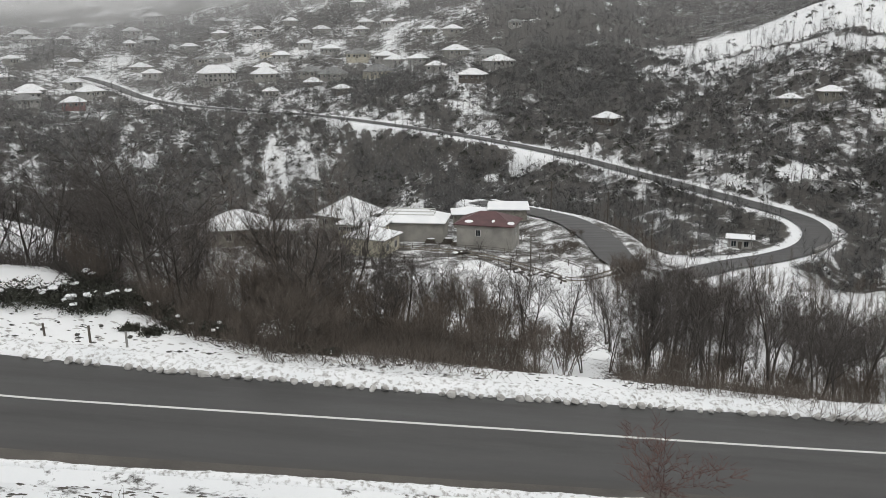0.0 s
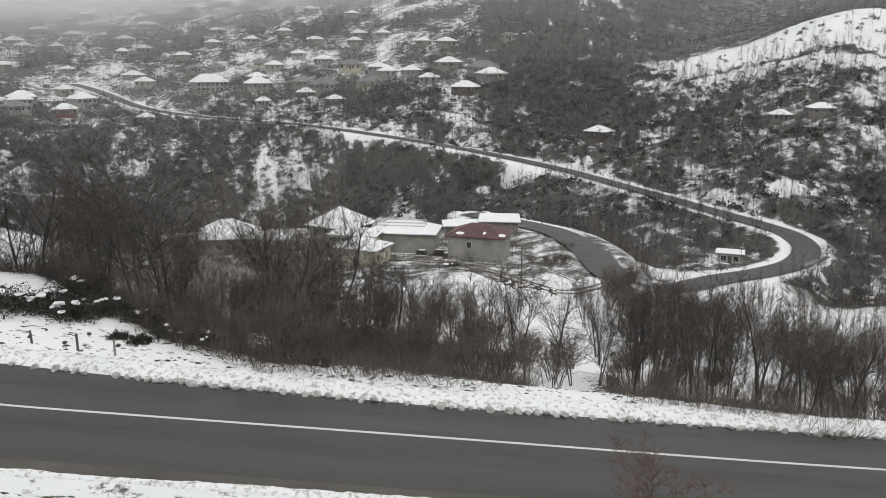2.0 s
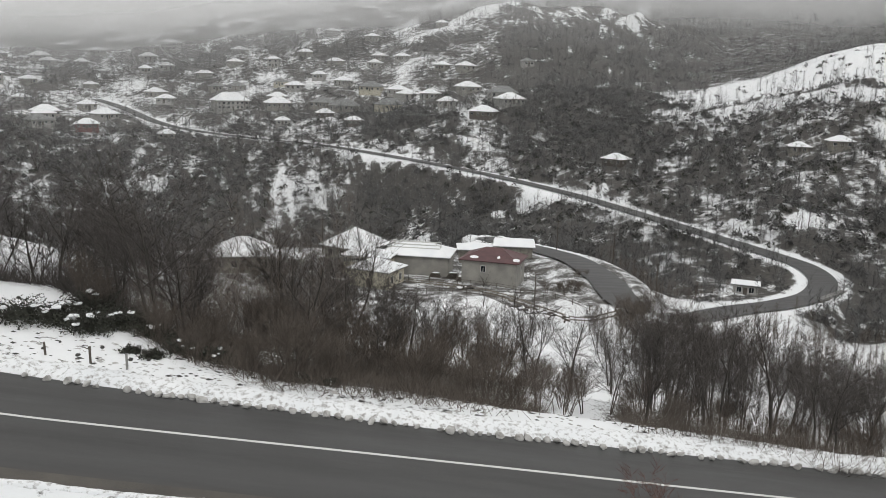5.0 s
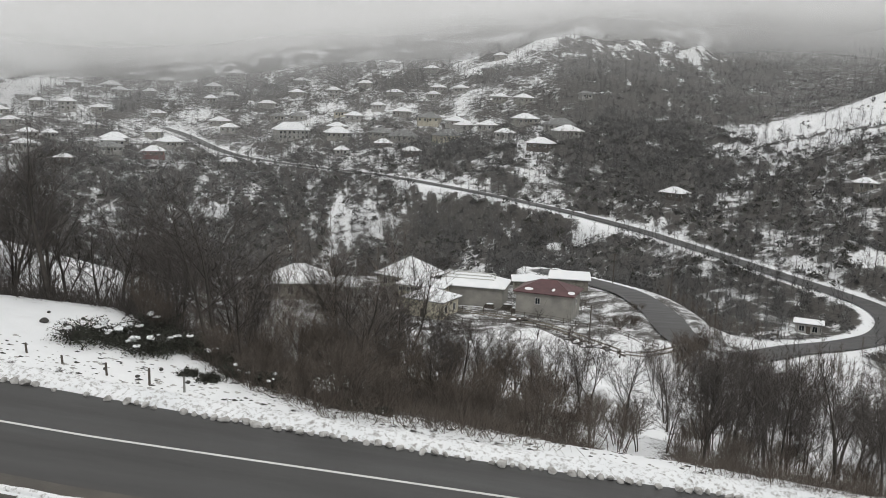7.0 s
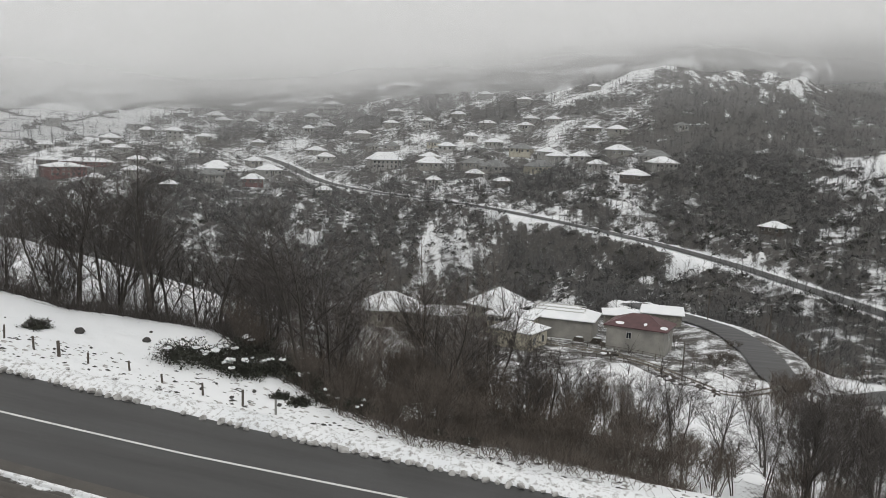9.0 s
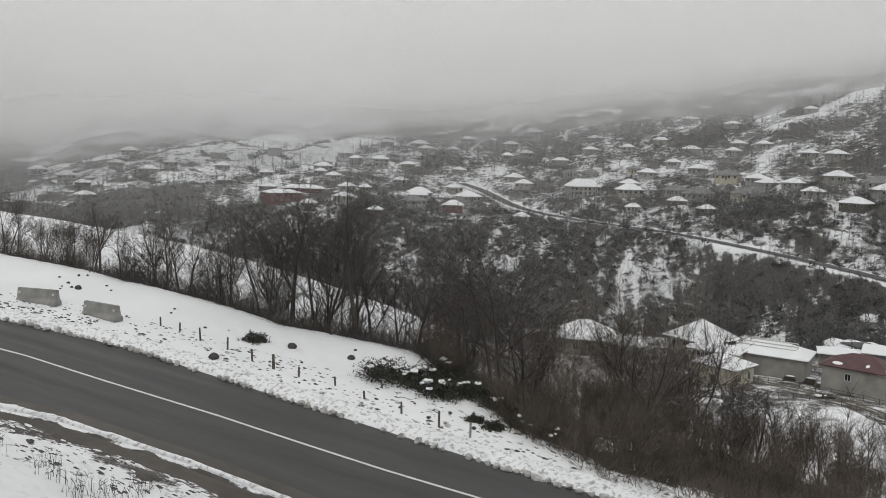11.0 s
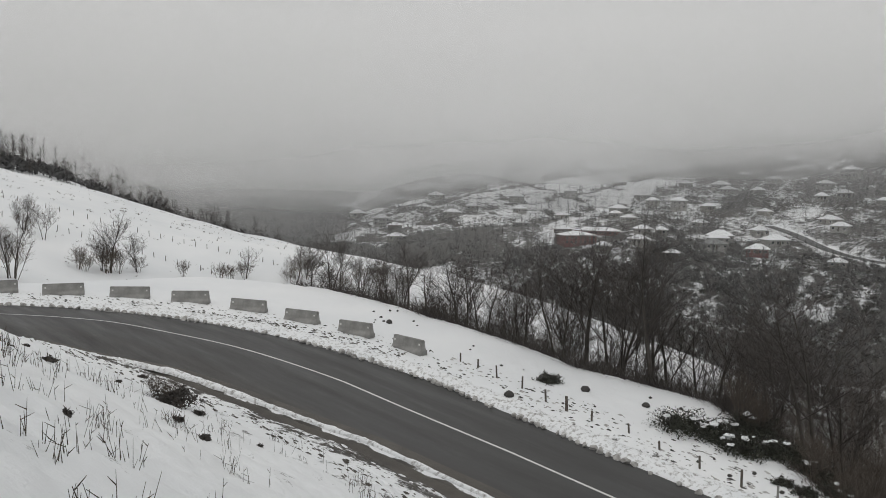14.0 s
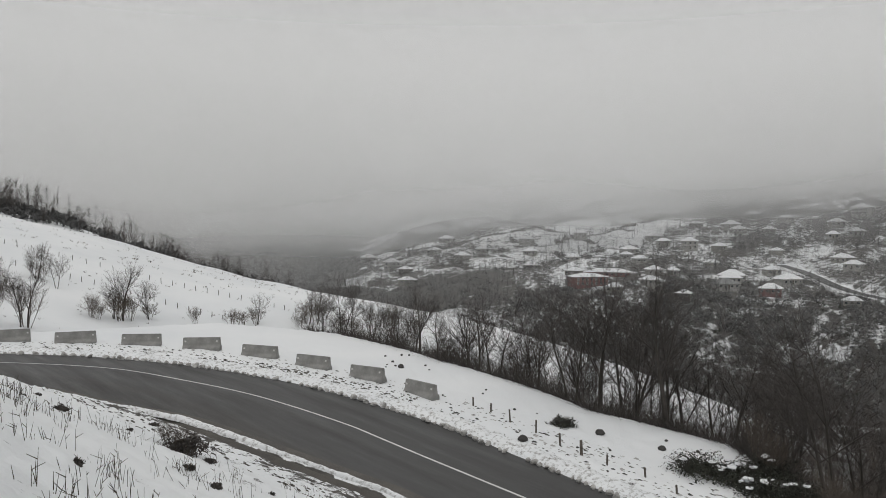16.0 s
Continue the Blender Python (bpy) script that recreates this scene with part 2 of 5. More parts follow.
RIBS = (((2.6, 585), (-4.4, 648)), ((-11.0, 605), (-16.2, 760)))


def near_edge(x):
    """Half width of the asphalt on the lookout's side; it widens through the bend."""
    return np.interp(x, [-56, -44, -39, -32, -26, -20, -13, 0], [7.4, 6.7, 5.4, 4.4, 3.35, 3.25, 3.8, 4.1])


def far_edge(x):
    """Half width of the asphalt on the valley side."""
    return np.interp(x, [-58, -50, -45, -40, -30, -20, -8, 0, 10, 60], [2.6, 2.8, 3.5, 3.85, 4.65, 4.0, 3.15, 2.75, 2.9, 3.1])


def terrace(b):
    """Distance at which the steep gorge bank meets the terrace of the lower road."""
    return np.interp(b, [-28, -21, -16, -12, -6, 0, 7, 14, 20, 32, 45], [246, 258, 284, 302, 338, 372, 410, 446, 488, 484, 475])


def shelf(b):
    """How far the snowy shelf beside the road reaches before the land falls away."""
    return np.interp(b, [-60, -27, -5, 12, 19, 26, 35, 45, 52, 60, 80], [50, 33.7, 31.3, 31.7, 35, 45, 48, 58, 69, 74, 60])


def ground(x, y):
    """Height of the land at (x, y), roads and banks included."""
    x, y = np.atleast_1d(x).astype(float), np.atleast_1d(y).astype(float)
    d = np.hypot(x, y)
    b = np.degrees(np.arctan2(-x, y))
    z = table(np.clip(b, -26, 78), np.clip(d, 45, 1200))
    rough_ = smooth(60, 250, d)
    z = z + rough_ * (waves(x, y, 60, 1) * 1.6 + waves(x, y, 23, 2) * 0.5) + smooth(300, 800, d) * waves(x, y, 170, 3) * 3
    # two long ribs that run up the mountain
    for (b0, d0), (b1, d1) in RIBS:
        z = z + 4 * np.exp(-((d - np.interp(b, [b1, b0], [d1, d0])) / 16) ** 2) * smooth(b1 - 2, b1 + 0.5, b) * smooth(b0 + 2, b0 - 0.5, b)
    z = z + 0.75 * waves(x, y, 15, 4) * smooth(48, 66, d) * smooth(190, 150, d) * smooth(20, 10, b)
    # the hillside behind the lookout
    back = smooth(26, 60, -b) + smooth(78, 115, b)
    hill = 11.7 + 0.42 * np.clip(-y, -60, 400) + 0.05 * x
    z = z + np.clip(back, 0, 1) * (np.maximum(z, hill) - z)
    # the upper road, its verge and the cut bank under the lookout
    e, zr, side = to_line(x, y, ROAD_A)
    e = np.minimum(e, 400)
    w = smooth(0, 11, d - shelf(b)) * smooth(4, 6, e)
    fe, ne = far_edge(x), near_edge(x) - 4.1
    outer = zr + 0.28 * smooth(fe + 0.25, fe + 2.3, e) - w * 0.2 + (0.03 * waves(x, y, 1.7, 8) + 0.025 * waves(x, y, 0.8, 9)) * smooth(4, 5, e)
    outer = outer * (1 - w) + z * w
    e = np.maximum(e - ne, 0)
    inner = zr + 0.28 * np.maximum(0, e - 5.6) + 0.0113 * np.clip(e - 5.6, 0, 40) ** 2 - 0.25 * np.exp(-((e - 5.4) / 0.5) ** 2) * smooth(-8, -16, x) + 0.25 * smooth(5, 7, e) + (0.10 * waves(x, y, 4, 5) + 0.05 * waves(x, y, 1.5, 6) + 0.025 * waves(x, y, 0.7, 7)) * smooth(5, 8, e)
    fade = smooth(380, 160, e)
    z = np.where(side < 0, outer, z * (1 - fade) + inner * fade)
    # the levelled ground of the farmstead
    q = smooth(1.35, 0.8, np.hypot((x + 22) / 62, (y - 180) / 24))
    z = z * (1 - q) - 28.4 * q
    # the lower road with its hairpin
    e, zr, side = to_line(x, y, ROAD_B)
    w = smooth(5.5, 15, e)
    z = z * w + (zr - 0.05) * (1 - w)
    e, zr, side = to_line(x, y, LANE)
    w = smooth(3, 9, e)
    return z * w + (zr - 0.05) * (1 - w)


def ground1(x, y):
    return float(ground(x, y)[0])


def polar(b, d):
    """x and y at a bearing and a distance from the lookout."""
    return -d * math.sin(radians(b)), d * math.cos(radians(b))


# the village on the far slope: x, y, width, look
NEAR_SIDE = [(-216, 449, 13, 0), (-212, 433, 12, 3), (-256, 433, 10, 0), (-244, 409, 9, 0), (-188, 457, 12, 0), (-207, 480, 10, 1), (-191, 442, 11, 5), (-214, 443, 11, 0), (-182, 521, 12, 1), (-169, 501, 11, 0),
             (-127, 485, 22, 2), (-103, 500, 11, 0), (-100, 487, 14, 1), (-74, 487, 12, 6), (-61, 481, 15, 6), (-35, 477, 15, 7), (-96, 517, 11, 0), (-70, 467, 9, 8), (16, 437, 12, 4), (27, 469, 15, 3),
             (30, 452, 13, 0)]
UPPER_SIDE = [(-119, 567, 9, 2), (-198, 602, 13, 2), (-83, 530, 9, 0), (-67, 521, 11, 0), (-48, 502, 15, 7), (8, 482, 12, 1), (-134, 529, 11, 6), (-148, 532, 9, 6), (-26, 489, 10, 0), (-209, 587, 11, 0),
              (-243, 586, 10, 0), (-192, 574, 10, 0), (-49, 567, 9, 0), (-13, 480, 9, 0), (-106, 527, 9, 7), (7, 517, 11, 1), (-3, 464, 9, 0), (-203, 564, 9, 0), (-32, 496, 10, 0), (43, 505, 8, 3),
              (-7, 526, 9, 1), (-33, 550, 9, 0)]
WEST_SIDE = [(-272, 504, 11, 2), (-258, 395, 8, 0), (-450, 403, 13, 2), (-274, 567, 13, 0), (-437, 433, 10, 0), (-495, 419, 12, 0), (-463, 472, 12, 0), (-308, 489, 12, 0), (-561, 459, 13, 0), (-405, 450, 10, 0),
             (-248, 440, 8, 0), (-265, 560, 10, 0), (-363, 452, 9, 0), (-282, 460, 9, 0), (148, 324, 8, 9), (135, 330, 7, 9), (69, 353, 9, 8), (-51, 553, 9, 0), (-302, 476, 8, 0), (-313, 527, 10, 0),
             (-255, 511, 9, 1)]
HOUSE_XY = np.array([(a, b) for a, b, _, _ in NEAR_SIDE + UPPER_SIDE + WEST_SIDE] + [(-281, 402), (-268, 425), (-284, 437), (76, 209), (-276, 392)], float)


def clear_of_houses(x, y):
    """1 where no house, nor the yard before it, is in the way of a tree."""
    ok = np.ones(x.shape)
    for a, b in HOUSE_XY:
        d = math.hypot(a, b)
        u, v = ((x - a) * a + (y - b) * b) / d, ((x - a) * b - (y - b) * a) / d
        ok = ok * ~((np.abs(v) < 7.0) & (u > -10) & (u < 7))
    return ok


# ---- building helpers ----
def mesh_of(name, verts, faces, mat, smooth_shade=False):
    me = bpy.data.meshes.new(name)
    me.from_pydata([tuple(v) for v in verts], [], [tuple(f) for f in faces])
    if smooth_shade:
        me.polygons.foreach_set("use_smooth", [True] * len(me.polygons))
    me.materials.append(mat)
    return me


def tri_mesh(name, verts, tris, mat):
    """A mesh from numpy arrays of corners and triangles."""
    me = bpy.data.meshes.new(name)
    n, k = len(verts), len(tris)
    me.vertices.add(n)
    me.vertices.foreach_set("co", np.asarray(verts, np.float32).ravel())
    me.loops.add(k * 3)
    me.loops.foreach_set("vertex_index", np.asarray(tris, np.int32).ravel())
    me.polygons.add(k)
    me.polygons.foreach_set("loop_start", np.arange(0, k * 3, 3, dtype=np.int32))
    me.update(calc_edges=True)
    me.materials.append(mat)
    return me


def part(name, bm, mat, parent=None, label="", bevel=0.0):
    """Links a bmesh as one mesh object under a thing or a part."""
    if bevel:
        bmesh.ops.bevel(bm, geom=bm.edges[:], offset=bevel, segments=2, affect="EDGES")
    me = bpy.data.meshes.new(name)
    bm.to_mesh(me)
    bm.free()
    me.materials.append(mat)
    ob = new(name, me)
    if parent:
        ob.parent = parent
    return tagged(ob, label) if label else ob


def box(x0, y0, z0, x1, y1, z1, bm=None):
    bm = bm or bmesh.new()
    m = Matrix.Translation(((x0 + x1) / 2, (y0 + y1) / 2, (z0 + z1) / 2)) @ Matrix.Diagonal((x1 - x0, y1 - y0, z1 - z0, 1))
    bmesh.ops.create_cube(bm, size=1, matrix=m)
    return bm


def solid(verts, faces, bm=None):
    bm = bm or bmesh.new()
    vs = [bm.verts.new(v) for v in verts]
    for f in faces:
        bm.faces.new([vs[i] for i in f])
    bmesh.ops.recalc_face_normals(bm, faces=bm.faces[:])
    return bm


# ---- the ground: one sheet from the lookout to the horizon ----
def build_ground():
    bear = np.concatenate([np.arange(-180, -34, 4.0), np.arange(-34, 80, 0.25), np.arange(80, 180, 4.0)])
    dist = np.concatenate([np.arange(0.6, 14, 0.7), np.arange(14, 46, 0.3), np.geomspace(46, 600, 190), np.geomspace(608, 1350, 110), np.geomspace(1390, 4200, 24)])
    bb, dd = np.meshgrid(np.radians(bear), dist)
    x, y = (-dd * np.sin(bb)).ravel(), (dd * np.cos(bb)).ravel()
    z = ground(x, y)
    ea, _, side = to_line(x, y, ROAD_A)
    eb = to_line(x, y, ROAD_B)[0]
    edge = np.where(side < 0, far_edge(x), near_edge(x))
    z = z - 0.12 * smooth(edge + 0.6, edge + 0.1, ea) - 0.25 * smooth(5.0, 4.2, eb)
    nb, nd = len(bear), len(dist)
    i, j = np.meshgrid(np.arange(nd - 1), np.arange(nb), indexing="ij")
    a, b2 = i * nb + j, i * nb + (j + 1) % nb
    c, d2 = a + nb, b2 + nb
    tris = np.concatenate([np.stack([a, b2, d2], -1).reshape(-1, 3), np.stack([a, d2, c], -1).reshape(-1, 3)])
    centre = len(x)
    fan = np.stack([np.full(nb, centre), (np.arange(nb) + 1) % nb, np.arange(nb)], -1)
    verts = np.column_stack([np.append(x, 0), np.append(y, 0), np.append(z, ground1(0, 0.3))])
    me = tri_mesh("ground", verts, np.concatenate([tris, fan]), M_GROUND)
    me.polygons.foreach_set("use_smooth", np.ones(len(me.polygons), bool))
    bare = np.append(bareness(x, y), 0)
    me.attributes.new("bare", "FLOAT", "POINT").data.foreach_set("value", bare.astype(np.float32))
    return tagged(new("ground", me), "snow-covered valley slopes with bare earth showing through", "ground", kind="structure")


def woods(x, y):
    """How thickly trees stand, 0 to 1."""
    d = np.hypot(x, y)
    b = np.degrees(np.arctan2(-x, y))
    ea, _, side = to_line(x, y, ROAD_A)
    eb = to_line(x, y, ROAD_B)[0]
    el = to_line(x, y, LANE)[0]
    n = waves(x, y, 45, 11) * 0.45 + waves(x, y, 19, 12) * 0.35 + waves(x, y, 120, 13) * 0.35 + waves(x, y, 9, 14) * 0.35 * smooth(560, 440, d)
    edge = terrace(b)
    up = d - edge
    # the gorge and its steep bank, then the village terraces, then the upper slopes
    w = 0.95 * smooth(185, 205, d) * smooth(46, 38, b) * (0.84 + 0.55 * n)
    w = w + smooth(-8, 2, up) * (np.clip(0.60 + 0.65 * n + 0.25 * smooth(-8, -11, b), 0, 1) - w)
    w = w + smooth(95, 160, up) * (np.clip(0.66 + 0.55 * n, 0, 1) - w)
    # the mountain: stippled woods with bare ribs
    face = smooth(3.5, 1.0, b + 2 * n) * smooth(540, 590, d)
    w = w + face * (np.clip(0.56 + 0.45 * n + 0.2 * np.sin(d / 9 + 3 * n), 0, 1) - w)
    # the dark wood that comes down to the road
    dark = smooth(-2.5, -5.5, b + 2.5 * n) * smooth(-15.5, -12.5, b + 2 * n) * smooth(6, 30, up)
    w = w + dark * smooth(600, 555, d + 20 * n) * (np.clip(0.72 + 0.3 * n + 0.35 * smooth(50, 110, up), 0, 1) - w)
    for (b0, d0), (b1, d1) in RIBS:
        line_d = np.interp(b, [b1, b0], [d1, d0])
        w = w * (1 - 0.95 * smooth(10, 5, np.abs(d - line_d - 3 * n)) * smooth(b1 - 1.5, b1, b) * smooth(b0 + 1.5, b0, b))
    # the spur: thin woods on its foot, white pasture above, hedges between
    spur = smooth(-12.5, -14.5, b + n) * smooth(15, 40, up)
    foot = np.clip(0.62 + 0.5 * n, 0, 1) * smooth(425, 405, d - 3 * (b + 20)) + 0.07 + 0.9 * smooth(488, 505, d + 1.5 * (b + 20))
    w = w + spur * (np.clip(foot, 0, 1) - w)
    hedge = (b < -12.5) & (np.abs(d - 432 - 3.2 * (b + 20) - 4 * n) < 2.5)
    w = np.maximum(w, 0.95 * hedge)
    # the western valley: a dark ravine, then fields between hedgerows
    k = smooth(37, 41, b) * smooth(2, 20, up) + smooth(26, 33, b) * smooth(70, 110, up) * smooth(41, 37, b)
    rows_ = np.sin((0.35 * x + y) / 6 + 0.35 * waves(x, y, 190, 15))
    cross = np.sin((x - 0.35 * y) / 9 + 0.35 * waves(x, y, 150, 57))
    fields = 0.16 + 0.42 * n + 0.75 * smooth(0.88, 0.97, rows_) * (waves(x, y, 30, 16) > -0.15) + 0.6 * smooth(0.92, 0.98, cross) + 0.75 * smooth(38, 43, b) * smooth(570, 520, d) * smooth(54, 50, b) + 0.85 * smooth(49.5, 52, b + n)
    w = w + np.clip(k, 0, 1) * (np.clip(fields, 0, 1) - w)
    w = w * smooth(5.0, 8.0, eb) * smooth(3, 6, el)
    w = w * smooth(1.1, 1.5, np.hypot((x + 22) / 62, (y - 180) / 24))
    w = np.maximum(w, smooth(7, 9, b) * smooth(16, 14, b) * smooth(345, 360, d) * smooth(0, -6, up) * (0.75 + 0.4 * n))
    # open snowy glades on the far bank
    for gx, gy, ga, gb in ((-30, 389, 13, 8), (-79, 386, 1.7, 15), (41, 328, 17, 5), (112, 261, 8, 6), (-323, 575, 30, 9), (-452, 379, 16, 20)):
        w = w * smooth(0.8, 1.25, np.hypot((x - gx) / ga, (y - gy) / gb) + 0.4 * waves(x, y, 8, 17) + 0.2 * waves(x, y, 3, 19))
    w = w * (1 - smooth(24, 30, b) * smooth(240, 200, d))
    return np.clip(w, 0, 1) * (d > 180)


def bareness(x, y):
    """How much earth and litter shows through the snow."""
    d = np.hypot(x, y)
    b = np.degrees(np.arctan2(-x, y))
    ea, _, side = to_line(x, y, ROAD_A)
    w = woods(x, y)
    v = 0.15 + (0.25 + 0.07 * smooth(430, 380, d) + 0.10 * waves(x, y, 5, 18) * smooth(480, 430, d)) * w + 0.06 * smooth(380, 450, d) * smooth(-10, 0, b)
    v = v + 0.10 * smooth(60, 90, d) * smooth(200, 150, d) * smooth(26, 20, b)
    v = v + (0.10 + 0.13 * waves(x, y, 26, 53) + 0.12 * waves(x, y, 9, 54)) * smooth(-1, -6, b) * smooth(-18, -13, b) * smooth(400, 440, d)
    v = v + 0.035 * w * smooth(9, 5, b) * smooth(-16, -12, b) * smooth(230, 260, d) * smooth(470, 430, d)
    out = d - shelf(b)
    v = np.maximum(v, 0.40 * smooth(0.5, 3, out) * smooth(44, 30, out) * smooth(-7, 0, b) * smooth(62, 50, b))
    v = np.maximum(v, 0.30 * smooth(0.5, 3, out) * smooth(30, 20, out) * smooth(-6, -12, b))
    v = np.maximum(v, 0.35 * smooth(1.3, 0.7, np.hypot((x + 15) / 75, (y - 172) / 34)))
    v = np.where((d > 96) & (b > 23.5) & (d < 240), 0.03 + 0.16 * smooth(0.35, 0.9, waves(x, y, 17, 44)) * smooth(0.0, 0.6, waves(x, y, 3.1, 45)), v)
    v = v + 0.10 * smooth(36, 42, b) * smooth(440, 500, d) * smooth(800, 680, d) * (0.7 + 0.6 * waves(x, y, 40, 56))
    v = np.maximum(v, 0.36 * smooth(15.5, 18, b) * smooth(25.5, 23, b) * smooth(74, 82, d) * smooth(150, 132, d) * (0.8 + 0.4 * waves(x, y, 11, 46)))
    # trodden verge, the gritty ditch and the tufted bank under the lookout
    v = np.where((side < 0) & (out < 0.5), 0.02 + 0.23 * smooth(8.0, 5.0, ea), v)
    v = np.where((side > 0) & (ea < 30), 0.22 + 0.12 * smooth(0.5, 1.1, ea - near_edge(x)) * smooth(5.4, 2.9, ea - near_edge(x)) * smooth(-12, -19, x) + 0.10 * waves(x, y, 1.7, 47) + 0.50 * smooth(0.9, 0.4, np.abs(ea - near_edge(x) - 1.45 - 0.3 * waves(x, y, 2.5, 48))) * smooth(-12, -19, x) - 0.09 * smooth(8, 13, ea), v)
    return v


build_ground()


# ---- roads ----
def ribbon(name, line, left, right, lift, mat, cuts=5):
    """A strip along a line; left and right are offsets, or functions of x that give them."""
    d = np.gradient(line[:, :2], axis=0)
    d /= np.linalg.norm(d, axis=1)[:, None]
    nrm = np.column_stack([-d[:, 1], d[:, 0]])
    verts, faces, across = [], [], []
    for k, p in enumerate(line):
        lo, hi = (float(e(p[0])) if callable(e) else e for e in (left, right))
        for q in range(cuts + 1):
            o = lo + (hi - lo) * q / cuts
            across.append(o)
            verts.append((p[0] + nrm[k, 0] * o, p[1] + nrm[k, 1] * o, p[2] + lift - 0.012 * min(abs(o), 4.0)))
    n = cuts + 1
    for k in range(len(line) - 1):
        for q in range(cuts):
            faces.append((k * n + q, k * n + q + 1, k * n + n + q + 1, k * n + n + q))
    me = mesh_of(name, verts, faces, mat, True)
    me.attributes.new("across", "FLOAT", "POINT").data.foreach_set("value", np.array(across, np.float32))
    return new(name, me)


def centre(x):
    """How far the painted line strays from the road's axis."""
    return np.interp(x, [-55, -49, -45, -38, -33, -22, -14, 0], [1.2, 0.5, 0.45, 0.05, -0.35, -0.4, -0.05, 0.05])


tagged(ribbon("road_near", ROAD_A, near_edge, lambda x: -far_edge(x), 0.06, M_ASPHALT, 9), "damp dark asphalt mountain road", "road", kind="structure")
tagged(ribbon("centre_line", ROAD_A, lambda x: centre(x) + 0.075, lambda x: centre(x) - 0.075, 0.066, M_LINE, 1), "white painted road centre line", "road marking", kind="structure")
tagged(ribbon("road_shoulder", ROAD_A, lambda x: near_edge(x) + 0.35, lambda x: near_edge(x) - 0.35, 0.064, M_MUD, 2), "wet muddy road shoulder", "road", kind="structure")


def ditch():
    """The wet earth ditch between the ploughed ridge and the bank under the lookout."""
    line = ROAD_A[(ROAD_A[:, 0] < -14) & (ROAD_A[:, 1] > 6)]
    d = np.gradient(line[:, :2], axis=0)
    d /= np.linalg.norm(d, axis=1)[:, None]
    verts, faces, cuts = [], [], 5
    for k, p in enumerate(line):
        lo = float(near_edge(p[0])) + 0.68 + 0.10 * noise.noise(Vector((p[0] * 0.9, p[1] * 0.9, 1)))
        wide = (0.95 + 0.35 * noise.noise(Vector((p[0] * 0.6, p[1] * 0.6, 9)))) * min(1, 0.15 + (-14 - p[0]) / 7)
        for q in range(cuts + 1):
            o = lo + wide * q / cuts
            x, y = p[0] - d[k, 1] * o, p[1] + d[k, 0] * o
            verts.append((x, y, ground1(x, y) + 0.035 - 0.05 * (q in (0, cuts))))
    n = cuts + 1
    for k in range(len(line) - 1):
        faces += [(k * n + q, k * n + q + 1, k * n + n + q + 1, k * n + n + q) for q in range(cuts)]
    tagged(new("ditch", mesh_of("ditch", verts, faces, M_MUD, True)), "wet dark earth ditch beside the road", "ditch", kind="structure")


ditch()
for o_ in (-1.0, 0.75):
    tagged(ribbon("farm_lane", LANE, o_ + 0.32, o_ - 0.32, 0.03, M_DIRT, 2), "muddy wheel track of a farm lane", "lane", kind="structure")
tagged(ribbon("road_far", ROAD_B, 3.6, -3.6, 0.08, M_ASPHALT_FAR), "dark asphalt road with a hairpin bend", "road", kind="structure")


# ---- bare trees ----
def tube(verts, tris, p, q, r0, r1, sides):
    d = q - p
    a = d.orthogonal().normalized()
    b = d.normalized().cross(a)
    base = len(verts)
    for c, r in ((p, r0), (q, r1)):
        for k in range(sides):
            an = 6.2832 * k / sides
            verts.append(c + (a * math.cos(an) + b * math.sin(an)) * r)
    for k in range(sides):
        m = (k + 1) % sides
        tris += [(base + k, base + m, base + sides + m), (base + k, base + sides + m, base + sides + k)]


def spike(verts, tris, p, q, r, sides):
    """A thin twig that runs out to a point."""
    d = q - p
    a = d.orthogonal().normalized()
    b = d.normalized().cross(a)
    base = len(verts)
    if sides == 1:
        verts.extend((p - a * r, p + a * r, q))
        tris.append((base, base + 1, base + 2))
        return
    for k in range(sides):
        an = 6.2832 * k / sides
        verts.append(p + (a * math.cos(an) + b * math.sin(an)) * r)
    verts.append(q)
    for k in range(sides):
        tris.append((base + k, base + (k + 1) % sides, base + sides))


